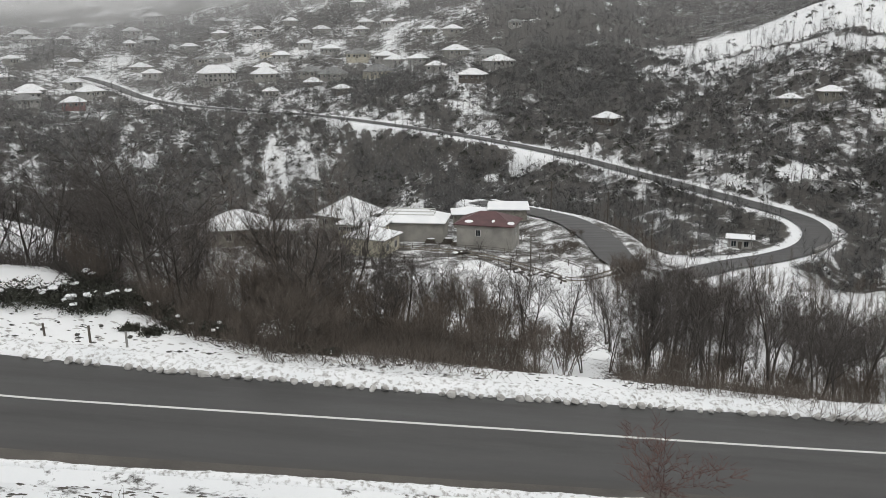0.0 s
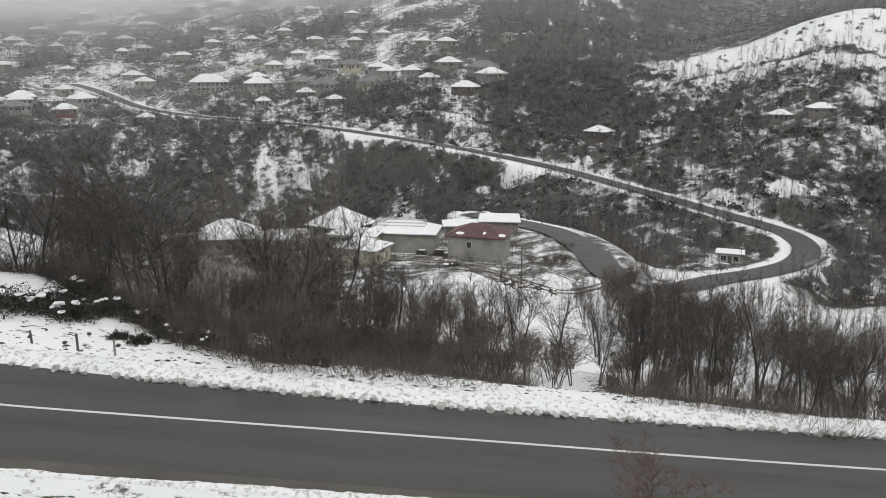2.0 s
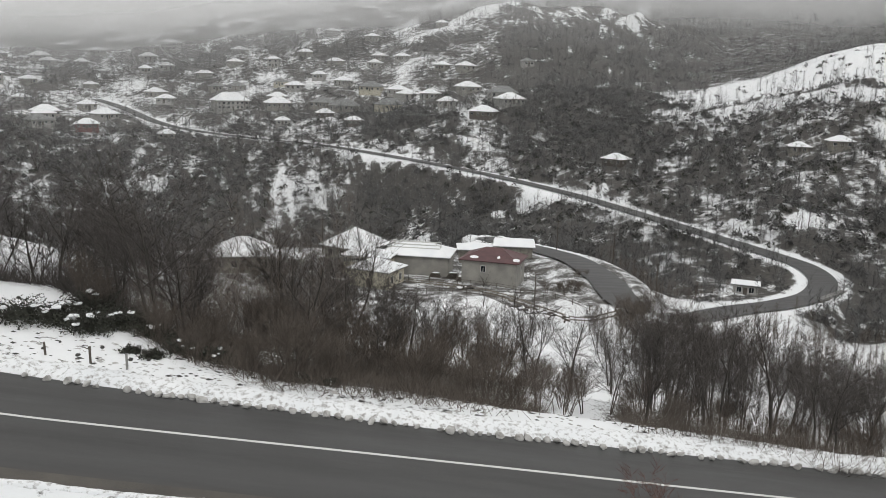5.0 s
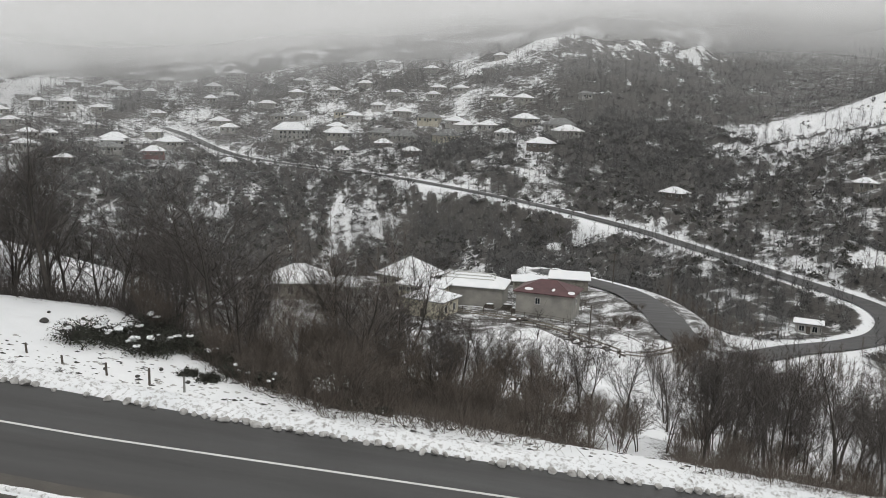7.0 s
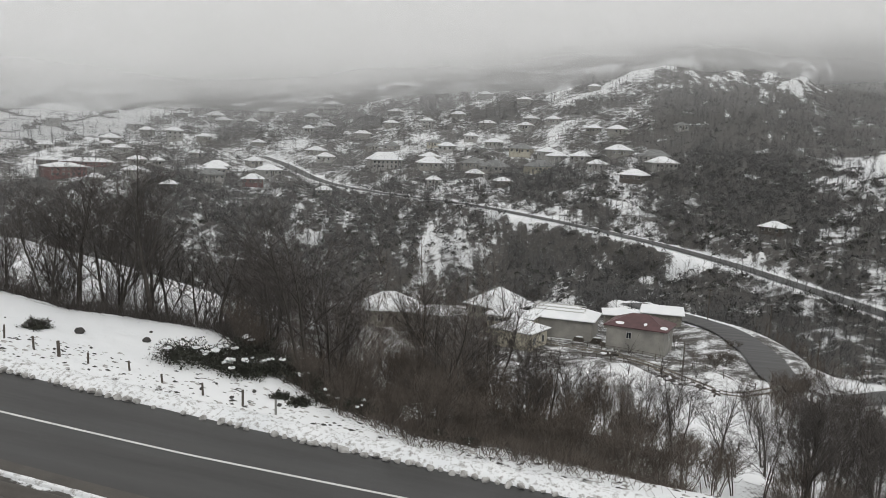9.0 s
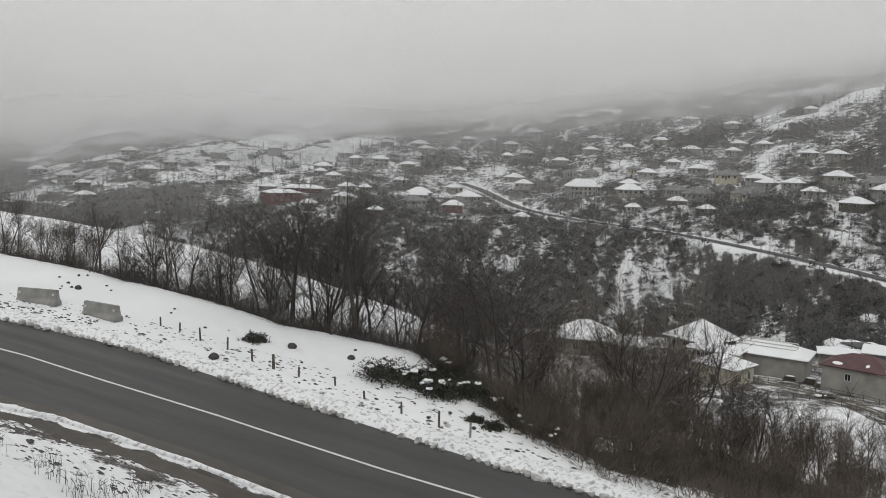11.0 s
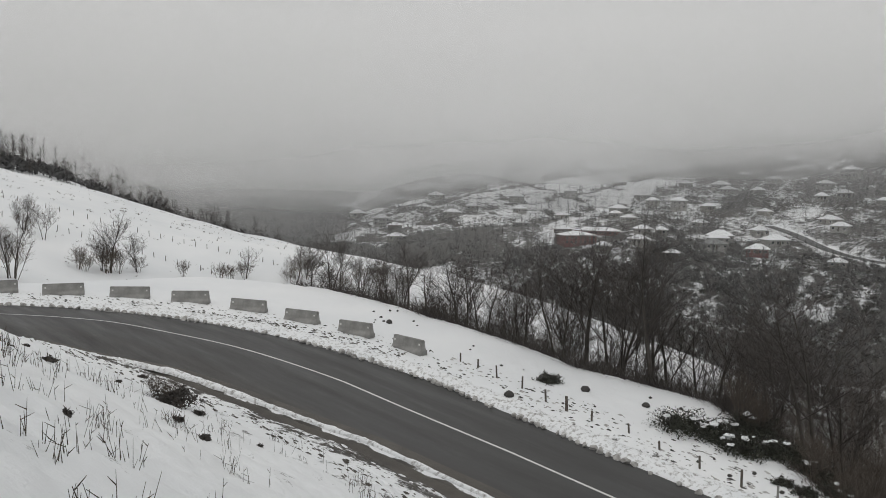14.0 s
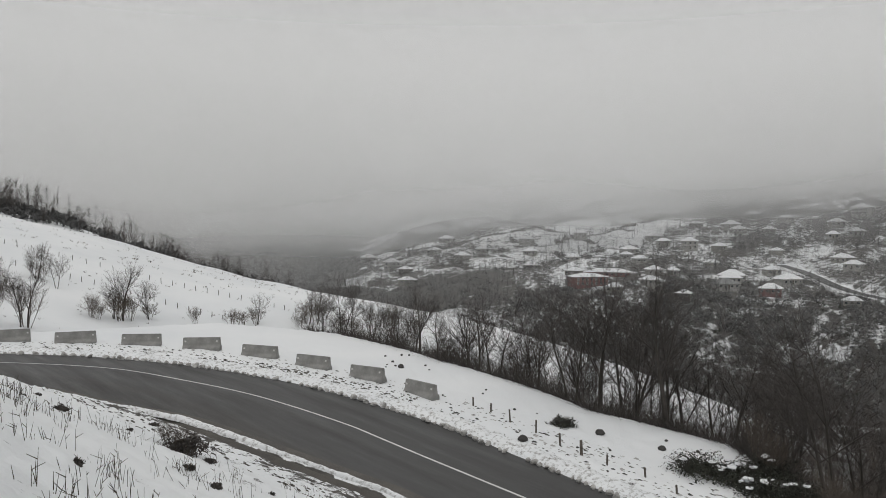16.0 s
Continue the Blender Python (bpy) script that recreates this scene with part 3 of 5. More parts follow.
def bare_tree(rnd, height, spread, stems=1, depth=4, twigs=3, thick=1.0):
    """Trunk and crown of a leafless tree: lists of corners and triangles for each."""
    trunk, crown = ([], []), ([], [])

    def side_way(d):
        side = Vector((rnd.uniform(-1, 1), rnd.uniform(-1, 1), rnd.uniform(-0.25, 0.7))).normalized()
        return (d * rnd.uniform(0.55, 1.0) + side * spread).normalized()

    def grow(p, d, length, r, level):
        out = trunk if level <= 1 else crown
        if level >= depth - 1:
            q = p + d * length
            spike(*out, p, q, max(r, 0.011), 3 if level == depth - 1 else 1)
            if level < depth:
                for k in range(2):
                    grow(p.lerp(q, rnd.uniform(0.25, 0.85)), side_way(d), length * rnd.uniform(0.5, 0.85), 0.012, level + 1)
            return
        bits = 3 if level <= 1 else 2
        for k in range(bits):
            q = p + d * (length / bits)
            r1 = r * (0.86 if level <= 1 else 0.72)
            tube(*out, p, q, r, r1, 5 if level == 0 and stems < 4 else 3)
            if k > 0 or level > 0:
                for _ in range(twigs if level else twigs - 1):
                    grow(q, side_way(d), length * rnd.uniform(0.42, 0.68), r1 * rnd.uniform(0.4, 0.6), level + 1)
            p, r = q, r1
            d = (d + Vector((rnd.uniform(-1, 1), rnd.uniform(-1, 1), rnd.uniform(-0.2, 0.6))) * 0.13).normalized()
        grow(p, d, length * 0.62, r * 0.8, level + 1)

    for s in range(stems):
        lean = Vector((rnd.uniform(-1, 1), rnd.uniform(-1, 1), 0)) * (0.1 if stems == 1 else 0.32)
        grow(Vector((lean.x, lean.y, -0.4)), (Vector((0, 0, 1)) + lean).normalized(), height * 0.48, thick * 0.017 * height / (1 if stems == 1 else 1.6), 0)
    return trunk, crown


def tree_thing(name, rnd, label, category, mats, **kw):
    (tv, tt), (cv, ct) = bare_tree(rnd, **kw)
    root = new(name)
    tagged(root, label, category)
    if kw["stems"] > 3:
        ct = ct + [tuple(i + len(cv) for i in t) for t in tt]
        cv, tv, tt = cv + tv, [], []
    for nm, v, t, m in (("trunk", tv, tt, mats[0]), ("crown" if tv else "bush_crown", cv, ct, mats[1])):
        if not v:
            continue
        o = new(nm, tri_mesh(nm, np.array([tuple(c) for c in v]), np.array(t), m))
        o.parent = root
    return root


def put(proto, x, y, scale, turn, sink=0.1):
    return copy_thing(proto, Matrix.Translation((x, y, ground1(x, y) - sink)) @ Matrix.Rotation(turn, 4, "Z") @ Matrix.Scale(scale, 4))


RND = random.Random(7)
TREES = [tree_thing("bare_tree", RND, "leafless grey-barked deciduous tree on the snowy slope", "tree", (M_BARK, M_TWIG_NEAR), height=h, spread=s, stems=n, depth=4, twigs=3)
         for h, s, n in ((9, 0.9, 1), (10, 0.75, 1), (8, 1.0, 2), (9.5, 0.7, 2), (8.5, 1.05, 1))]
BUSHES = [tree_thing("bare_bush", RND, "dense brown leafless bush beside the road", "bush", (M_BRUSH, M_BRUSH), height=h, spread=s, stems=n, depth=3, twigs=3, thick=0.8)
          for h, s, n in ((4.5, 0.7, 7), (3.8, 0.85, 7), (5.2, 0.6, 7), (4.2, 0.75, 8))]


def ready(x, y, gap, placed):
    if any((x - a) ** 2 + (y - b) ** 2 < gap * gap for a, b in placed):
        return False
    placed.append((x, y))
    return True


def plant_near():
    spots, count = [], 0
    # dense brushwood along the foot of the verge
    for _ in range(9000):
        if count >= 150:
            break
        b = RND.uniform(-33, 25)
        d = float(shelf(b)) + RND.uniform(0.2, 24) ** 1.0
        x, y = polar(b, d)
        e, _, side = to_line(x, y, ROAD_A)
        if side[0] > 0 or e[0] < 5.8:
            continue
        if -12.7 < b < -7 and d > 34 and RND.random() < 0.96:
            continue
        if b < -6 and RND.random() < 0.45:
            continue
        if not ready(x, y, 2.0, spots):
            continue
        big = 0.95 if -5 < b < 13 else 0.75 if b < 17 else 0.6
        put(RND.choice(BUSHES), x, y, RND.uniform(0.55, 1.0) * big, RND.uniform(0, 6.28))
        count += 1
    # the belt of trees below
    count, spots, tall = 0, [], []
    for _ in range(9000):
        if count >= 170:
            break
        b, d = RND.uniform(-34, 24), RND.uniform(38, 130)
        x, y = polar(b, d)
        e, _, side = to_line(x, y, ROAD_A)
        edge = float(shelf(b))
        if side[0] > 0 or d < edge + 3:
            continue
        if -12.7 < b < -6.5 and RND.random() < 0.93:
            continue
        if b > 8 and (RND.random() < 0.55 or not ready(x, y, 4.4, tall)):
            continue
        if -5 <= b < 8 and d > 85 and RND.random() < 0.75:
            continue
        if to_line(x, y, ROAD_B)[0][0] < 8 or to_line(x, y, LANE)[0][0] < 7:
            continue
        if not ready(x, y, 2.5, spots):
            continue
        if -3 < b < 9 and RND.random() < 0.25:
            continue
        size = RND.uniform(0.62, 1.1) * (0.62 if -5 < b < 6 else 1) * (0.78 if b < -5 else 0.66 if d < edge + 12 and b < 8 else 1.22 if b > 8 else 1.05)
        put(RND.choice(TREES), x, y, size, RND.uniform(0, 6.28))
        count += 1
    # the row of trees in the gully behind the meadow
    count, spots = 0, []
    for _ in range(5000):
        if count >= 165:
            break
        b = RND.uniform(22, 53)
        x, y = polar(b, float(shelf(b)) + RND.uniform(2.0, 24 + 12 * (b < 38)))
        if not ready(x, y, 1.7, spots):
            continue
        put(RND.choice(TREES), x, y, RND.uniform(0.6, 1.0) * (0.8 if b < 27 else 1.12 if b < 36 else 0.95 if b < 40 else 0.85 if b < 44 else 0.62), RND.uniform(0, 6.28))
        count += 1
    for x, y, s in ((12.2, 48, 1.0), (12.9, 49, 0.8), (7.6, 43, 0.5), (9.1, 43.5, 0.52), (6, 60, 0.45), (10.2, 57, 0.5)):
        put(TREES[2], x, y, s, RND.uniform(0, 6.28))
    # single trees and bushes on the white hill
    for x, y, s in ((-103, 36.5, 0.55), (-100, 37.5, 0.45), (-76, 22, 0.55)):
        put(RND.choice(TREES), x, y, s, RND.uniform(0, 6.28))
    for _ in range(30):
        b = RND.uniform(44, 54)
        x, y = polar(b, float(shelf(b)) + RND.uniform(5, 16))
        put(RND.choice(BUSHES), x, y, RND.uniform(0.5, 0.85), RND.uniform(0, 6.28))
    for x, y, s in ((-79, 24.5, 0.62), (-78, 23, 0.5), (-81.5, 28, 0.5), (-80.6, 27, 0.42), (-91, 41.3, 0.6), (-91.4, 40.4, 0.5), (-92, 44.9, 0.42), (-91.2, 58.8, 0.4), (-90.2, 67.4, 0.5), (-90.6, 66.4, 0.45), (-86, 69.7, 0.5), (-84, 75, 0.55), (-83, 77, 0.5), (-103.3, 36.4, 0.36), (-86.2, 73, 0.4)):
        put(RND.choice(TREES), x, y, s * 1.2, RND.uniform(0, 6.28))
    for x, y, s in ((-90.8, 37.6, 0.6), (-90.3, 38.2, 0.5), (-91.3, 41.2, 0.72), (-90.9, 40.5, 0.6), (-91.2, 42.2, 0.5), (-92.2, 45, 0.5), (-81, 27.6, 0.7), (-79, 23.8, 0.75), (-77.5, 22, 0.7), (-91, 50, 0.4), (-90.5, 54.5, 0.5), (-90.6, 56, 0.45), (-91.2, 58.5, 0.6), (-90.2, 67.2, 0.85), (-90.4, 66, 0.7), (-89.5, 64.2, 0.55), (-88, 69, 0.6), (-86, 69.6, 0.7), (-85, 72.5, 0.7), (-84, 75, 0.75), (-82.5, 77.5, 0.7), (-103.4, 36.2, 0.4), (-103, 37, 0.35)):
        put(RND.choice(BUSHES), x, y, s * 1.3, RND.uniform(0, 6.28))
    # scrub by the lower road and one bush above the ditch
    for _ in range(26):
        x, y = polar(RND.uniform(-20, -12), RND.uniform(124, 146))
        put(RND.choice(BUSHES), x, y, RND.uniform(0.8, 1.3), RND.uniform(0, 6.28))
    for _ in range(12):
        x, y = polar(RND.uniform(-10, -5.5), RND.uniform(157, 176))
        put(RND.choice(BUSHES), x, y, RND.uniform(0.45, 0.8), RND.uniform(0, 6.28))
    put(BUSHES[1], -27.3, 14.4, 0.32, 1.0)
    put(BUSHES[3], -27.7, 14.0, 0.26, 2.0)


plant_near()
for proto in TREES + BUSHES:
    for o in (*proto.children_recursive, proto):
        bpy.data.objects.remove(o)


# ---- far woods ----
def scatter(n, d0, d1, b0, b1, seed, chance):
    r = np.random.RandomState(seed)
    d = np.sqrt(r.uniform(d0 ** 2, d1 ** 2, n))
    b = np.radians(r.uniform(b0, b1, n))
    x, y = -d * np.sin(b), d * np.cos(b)
    keep = r.uniform(0, 1, n) < chance(x, y) * clear_of_houses(x, y)
    return x[keep], y[keep], r


def far_trees(name, x, y, r, height, slivers, width, mat, label, bushy=0.0):
    """Many small leafless trees: each a three-sided trunk and upswept twigs."""
    n = len(x)
    z = ground(x, y) - 0.3
    h = height * r.uniform(0.5, 1.25, n)
    foot = np.column_stack([x, y, z])
    lean = r.uniform(-0.06, 0.06, (n, 2)) * h[:, None]
    top = foot + np.column_stack([lean, h])
    ang = r.uniform(0, 6.28, n)
    v, t = [], []
    ring = [np.column_stack([np.cos(ang + k * 2.094), np.sin(ang + k * 2.094), 0 * ang]) for k in range(3)]
    wd = (width * 1.1) * h[:, None] / height
    for k in range(3):
        v.append(foot + ring[k] * wd)
    v.append(top)
    base = np.arange(n)
    for k in range(3):
        t.append(np.stack([base + k * n, base + ((k + 1) % 3) * n, base + 3 * n], -1))
    off = 4 * n
    for s in range(slivers):
        f = r.uniform(0.28, 0.95, n)[:, None]
        p = foot + (top - foot) * f
        a = r.uniform(0, 6.28, n)
        up = r.uniform(0.3 - bushy, 1.3, n)
        ln = (h * r.uniform(0.18, 0.40 + 0.25 * bushy, n) * (1.25 - 0.7 * f[:, 0]))[:, None]
        d = np.column_stack([np.cos(a), np.sin(a), up])
        d /= np.linalg.norm(d, axis=1)[:, None]
        w = np.column_stack([-np.sin(a), np.cos(a), r.uniform(-0.5, 0.5, n)]) * width
        v += [p - w, p + w, p + d * ln]
        t.append(np.stack([base + off, base + off + n, base + off + 2 * n], -1))
        off += 3 * n
    ob = new(name, tri_mesh(name, np.concatenate(v), np.concatenate(t), mat))
    return tagged(ob, label, "woods", kind="stuff")


def far_shrubs(name, x, y, r, size, leaves, mat, label, leaf=0.20):
    """Low thicket: tufts of small leaf-like faces in uneven mounds."""
    n = len(x)
    s = size * r.uniform(0.5, 1.3, n)
    z = ground(x, y)
    v, t, off, base = [], [], 0, np.arange(n)
    for k in range(leaves):
        u = r.normal(0, 1, (n, 3))
        u /= np.linalg.norm(u, axis=1)[:, None]
        u[:, 2] = np.abs(u[:, 2]) * 1.1
        c = np.column_stack([x, y, z]) + u * (s * r.uniform(0.5, 1.0, n))[:, None]
        for q in range(3):
            v.append(c + r.normal(0, leaf, (n, 3)) * s[:, None])
        t.append(np.stack([base + off, base + off + n, base + off + 2 * n], -1))
        off += 3 * n
    ob = new(name, tri_mesh(name, np.concatenate(v), np.concatenate(t), mat))
    return tagged(ob, label, "undergrowth", kind="stuff")


fx, fy, fr = scatter(30000, 185, 480, -34, 50, 21, lambda x, y: woods(x, y) * 0.55)
far_trees("valley_woods", fx, fy, fr, 8.5, 40, 0.055, M_TWIG, "bare grey woods filling the gorge", 0.5)
def slope_chance(x, y):
    d, b = np.hypot(x, y), np.degrees(np.arctan2(-x, y))
    out = d - shelf(b)
    w = smooth(8, 16, out) * smooth(110, 70, out) * smooth(26, 22, b) * (0.45 + 0.5 * waves(x, y, 21, 51))
    w = w * (1 - 0.93 * smooth(-5.5, -7.5, b) * smooth(-14, -12.5, b)) * (1 - 0.3 * smooth(-6, -4, b) * smooth(9, 7, b) * smooth(80, 90, d))
    w = w * (1 + 0.1 * smooth(-13, -16, b)) * (1 - 0.35 * smooth(7, 10, b))
    w = np.maximum(w, smooth(2, 5, out) * smooth(30, 22, out) * smooth(22, 26, b) * smooth(50, 42, b))
    return w * smooth(6, 9, to_line(x, y, ROAD_B)[0]) * smooth(6, 9, to_line(x, y, LANE)[0]) * (d < 158)


fx, fy, fr = scatter(4200, 40, 160, -34, 52, 26, lambda x, y: slope_chance(x, y) * 0.8)
far_trees("slope_woods", fx, fy, fr, 6.0, 80, 0.016, M_TWIG_NEAR, "slender bare saplings filling the slope below the road")
fx, fy, fr = scatter(60000, 480, 1000, -36, 60, 22, lambda x, y: woods(x, y) * 0.8)
far_trees("hillside_woods", fx, fy, fr, 7.5, 18, 0.085, M_TWIG, "distant bare woods on the misty hillside", 0.5)
fx, fy, fr = scatter(24000, 400, 760, -30, 56, 36, lambda x, y: smooth(0.35, 0.85, woods(x, y)) * 0.5)
far_shrubs("hillside_thicket", fx, fy, fr, 2.3, 15, M_TWIG, "rounded dark bare thickets between the village houses", 0.17)
fx, fy, fr = scatter(19000, 265, 480, -34, 48, 23, lambda x, y: woods(x, y) * 0.22)
far_shrubs("gorge_thicket", fx, fy, fr, 1.5, 40, M_GREEN, "dark evergreen thicket on the steep gorge bank")
fx, fy, fr = scatter(19000, 265, 480, -34, 48, 27, lambda x, y: woods(x, y) * 0.35)
far_shrubs("gorge_scrub", fx, fy, fr, 1.9, 26, M_TWIG, "grey bare scrub clumps on the snowy gorge bank")
fx, fy, fr = scatter(4200, 186, 265, -34, 48, 28, lambda x, y: woods(x, y) * 0.45)
far_shrubs("stream_scrub", fx, fy, fr, 1.5, 85, M_TWIG, "grey bare scrub along the stream", 0.10)
fx, fy, fr = scatter(1500, 112, 205, -34, -10, 29, lambda x, y: smooth(6, 9, to_line(x, y, ROAD_B)[0]) * smooth(6, 9, to_line(x, y, LANE)[0]) * (0.55 + 0.6 * waves(x, y, 17, 52)) * (np.hypot(x - 76, y - 209) > 9))
far_trees("roadside_scrub", fx, fy, fr, 4.5, 60, 0.022, M_BRUSH, "brown bare scrub below the hairpin bend")
fx, fy, fr = scatter(3000, 185, 300, 50, 90, 24, lambda x, y: smooth(180, 195, np.hypot(x, y)) * 0.45)
far_trees("ridge_trees", fx, fy, fr, 6.6, 56, 0.035, M_TWIG_NEAR, "row of rounded bare trees along the hill crest", 0.8)


fx, fy, fr = scatter(3000, 188, 290, 50, 90, 25, lambda x, y: 0.75 + 0 * x)
far_shrubs("ridge_scrub", fx, fy, fr, 2.0, 26, M_TWIG, "brown scrub along the hill crest")


def gully_chance(x, y):
    d, b = np.hypot(x, y), np.degrees(np.arctan2(-x, y))
    out = d - shelf(b)
    w = smooth(3, 6, out) * smooth(36, 26, out) * smooth(22, 25, b) * smooth(43, 37, b)
    w = np.maximum(w, smooth(14.5, 17, b) * smooth(25, 23, b) * smooth(78, 84, d) * smooth(150, 135, d))
    return w * smooth(6, 9, to_line(x, y, LANE)[0])


fx, fy, fr = scatter(3600, 45, 150, 12, 44, 37, lambda x, y: gully_chance(x, y) * 0.8)
far_trees("gully_woods", fx, fy, fr, 7.6, 60, 0.02, M_TWIG_NEAR, "dark bare young trees crowding the gully", 0.4)
fx, fy, fr = scatter(9000, 88, 180, 42, 92, 38, lambda x, y: smooth(-0.2, 0.6, waves(x, y, 8, 49)) * 0.4)
far_shrubs("hill_tufts", fx, fy, fr, 0.22, 5, M_BRUSH, "dead grass tufts poking through the snowy pasture", 0.3)


def thicket(name, n, b0, b1, o0, o1, tall, width, mat, label, seed):
    """Fine upright brushwood that fills the slope below the shelf."""
    r = np.random.RandomState(seed)
    b = r.uniform(b0, b1, n)
    d = shelf(b) + r.uniform(o0, o1, n)
    x, y = -d * np.sin(np.radians(b)), d * np.cos(np.radians(b))
    keep = waves(x, y, 9, seed) + r.uniform(-0.6, 0.6, n) > -0.5
    x, y, n = x[keep], y[keep], int(keep.sum())
    foot = np.column_stack([x, y, ground(x, y) - 0.1])
    a = r.uniform(0, 6.28, n)
    tip = foot + np.column_stack([r.normal(0, 0.55, n), r.normal(0, 0.55, n), r.uniform(0.15, 1.0, n)]) * tall
    w = np.column_stack([np.cos(a), np.sin(a), 0 * a]) * width
    base = np.arange(n)
    ob = new(name, tri_mesh(name, np.concatenate([foot - w, foot + w, tip]), np.stack([base, base + n, base + 2 * n], -1), mat))
    return tagged(ob, label, "brushwood", kind="stuff")


fx, fy, fr = scatter(300, 44, 100, 6.5, 21, 39, lambda x, y: 0.5 * smooth(6, 10, np.hypot(x, y) - shelf(np.degrees(np.arctan2(-x, y)))) * (0.75 + 0.5 * waves(x, y, 13, 58)))
far_trees("slope_woods", fx, fy, fr, 9.5, 150, 0.011, M_BRUSH, "tall bare trees with fine brown twigs below the verge", 0.35)
thicket("brushwood", 30000, -7, 21, 0.3, 18, 1.15, 0.016, M_BRUSH, "dense brown brushwood below the road verge", 31)
thicket("brushwood", 14000, -34, -12.5, 0.5, 14, 1.2, 0.014, M_BRUSH, "thin brown brushwood on the snowy slope", 32)
thicket("brushwood", 64000, 22, 54, 0.8, 22, 1.6, 0.02, M_TWIG_NEAR, "dark bare undergrowth in the gully", 33)


# ---- low cloud and mist hanging across the valley ----
def mist_material(name, base, thick, low, high):
    m = bpy.data.materials.new(name)
    m.use_nodes = True
    nt = m.node_tree
    nt.nodes.clear()
    out = nt.nodes.new("ShaderNodeOutputMaterial")
    clear = nt.nodes.new("ShaderNodeBsdfTransparent")
    lit, lit2 = nt.nodes.new("ShaderNodeBsdfDiffuse"), nt.nodes.new("ShaderNodeBsdfTranslucent")
    for s in (lit, lit2):
        s.inputs["Color"].default_value = (0.984, 0.986, 0.988, 1)
    both = nt.nodes.new("ShaderNodeMixShader")
    both.inputs[0].default_value = 0.25
    nt.links.new(lit.outputs[0], both.inputs[1])
    nt.links.new(lit2.outputs[0], both.inputs[2])
    co = nt.nodes.new("ShaderNodeTexCoord")
    sp = nt.nodes.new("ShaderNodeSeparateXYZ")
    nt.links.new(co.outputs["Object"], sp.inputs[0])
    wisps = noise_tex(nt, 0.004, 3, 0.5, (1, 1, 2.2))
    h = node(nt, "ShaderNodeMath")
    h.operation = "MULTIPLY_ADD"
    nt.links.new(wisps, h.inputs[0])
    h.inputs[1].default_value = 70
    nt.links.new(sp.outputs["Z"], h.inputs[2])
    mr = nt.nodes.new("ShaderNodeMapRange")
    mr.interpolation_type = "SMOOTHSTEP"
    for k, val in (("From Min", low + 35), ("From Max", high + 35), ("To Min", base), ("To Max", thick)):
        mr.inputs[k].default_value = val
    west = node(nt, "ShaderNodeMath")
    west.operation = "MULTIPLY_ADD"
    nt.links.new(sp.outputs["X"], west.inputs[0])
    west.inputs[1].default_value = -0.06
    nt.links.new(h.outputs[0], west.inputs[2])
    nt.links.new(west.outputs[0], mr.inputs["Value"])
    fade = nt.nodes.new("ShaderNodeMapRange")
    fade.interpolation_type = "SMOOTHSTEP"
    for k, val in (("From Min", 130), ("From Max", 235), ("To Min", 1.0), ("To Max", 0.0)):
        fade.inputs[k].default_value = val
    nt.links.new(sp.outputs["Z"], fade.inputs["Value"])
    veil = node(nt, "ShaderNodeMath")
    veil.operation = "MULTIPLY"
    nt.links.new(mr.outputs[0], veil.inputs[0])
    nt.links.new(fade.outputs[0], veil.inputs[1])
    mx = nt.nodes.new("ShaderNodeMixShader")
    nt.links.new(veil.outputs[0], mx.inputs[0])
    nt.links.new(clear.outputs[0], mx.inputs[1])
    nt.links.new(both.outputs[0], mx.inputs[2])
    nt.links.new(mx.outputs[0], out.inputs[0])
    return m


def mist_bank(radius, base, thick, low, high):
    v, f = [], []
    bs = np.arange(-60, 101, 4)
    for b in bs:
        for z in (-80, 40, 130, 240):
            x, y = polar(b, radius + 0.7 * z)
            v.append((x, y, z))
    for k in range(len(bs) - 1):
        for q in range(3):
            f.append((k * 4 + q, k * 4 + 4 + q, k * 4 + 5 + q, k * 4 + 1 + q))
    ob = new("mist_bank", mesh_of("mist_bank", v, f, mist_material("mist", base, thick, low, high), True))
    return tagged(ob, "thin grey mist and low cloud hanging over the valley", "mist", "mist banks", kind="stuff")


for radius, base, thick in ((300, 0.012, 0.04), (380, 0.02, 0.10), (450, 0.035, 0.22), (520, 0.065, 0.36), (590, 0.14, 0.52), (670, 0.2, 0.66), (780, 0.16, 0.78), (960, 0.24, 0.9), (1500, 0.5, 0.95)):
    mist_bank(radius, base, thick, 20, 88)


# ---- houses ----
def glass(name):
    m, nt, b = material(name, 0.08)
    b.inputs["Base Color"].default_value = (0.02, 0.025, 0.03, 1)
    b.inputs["IOR"].default_value = 1.5
    return m


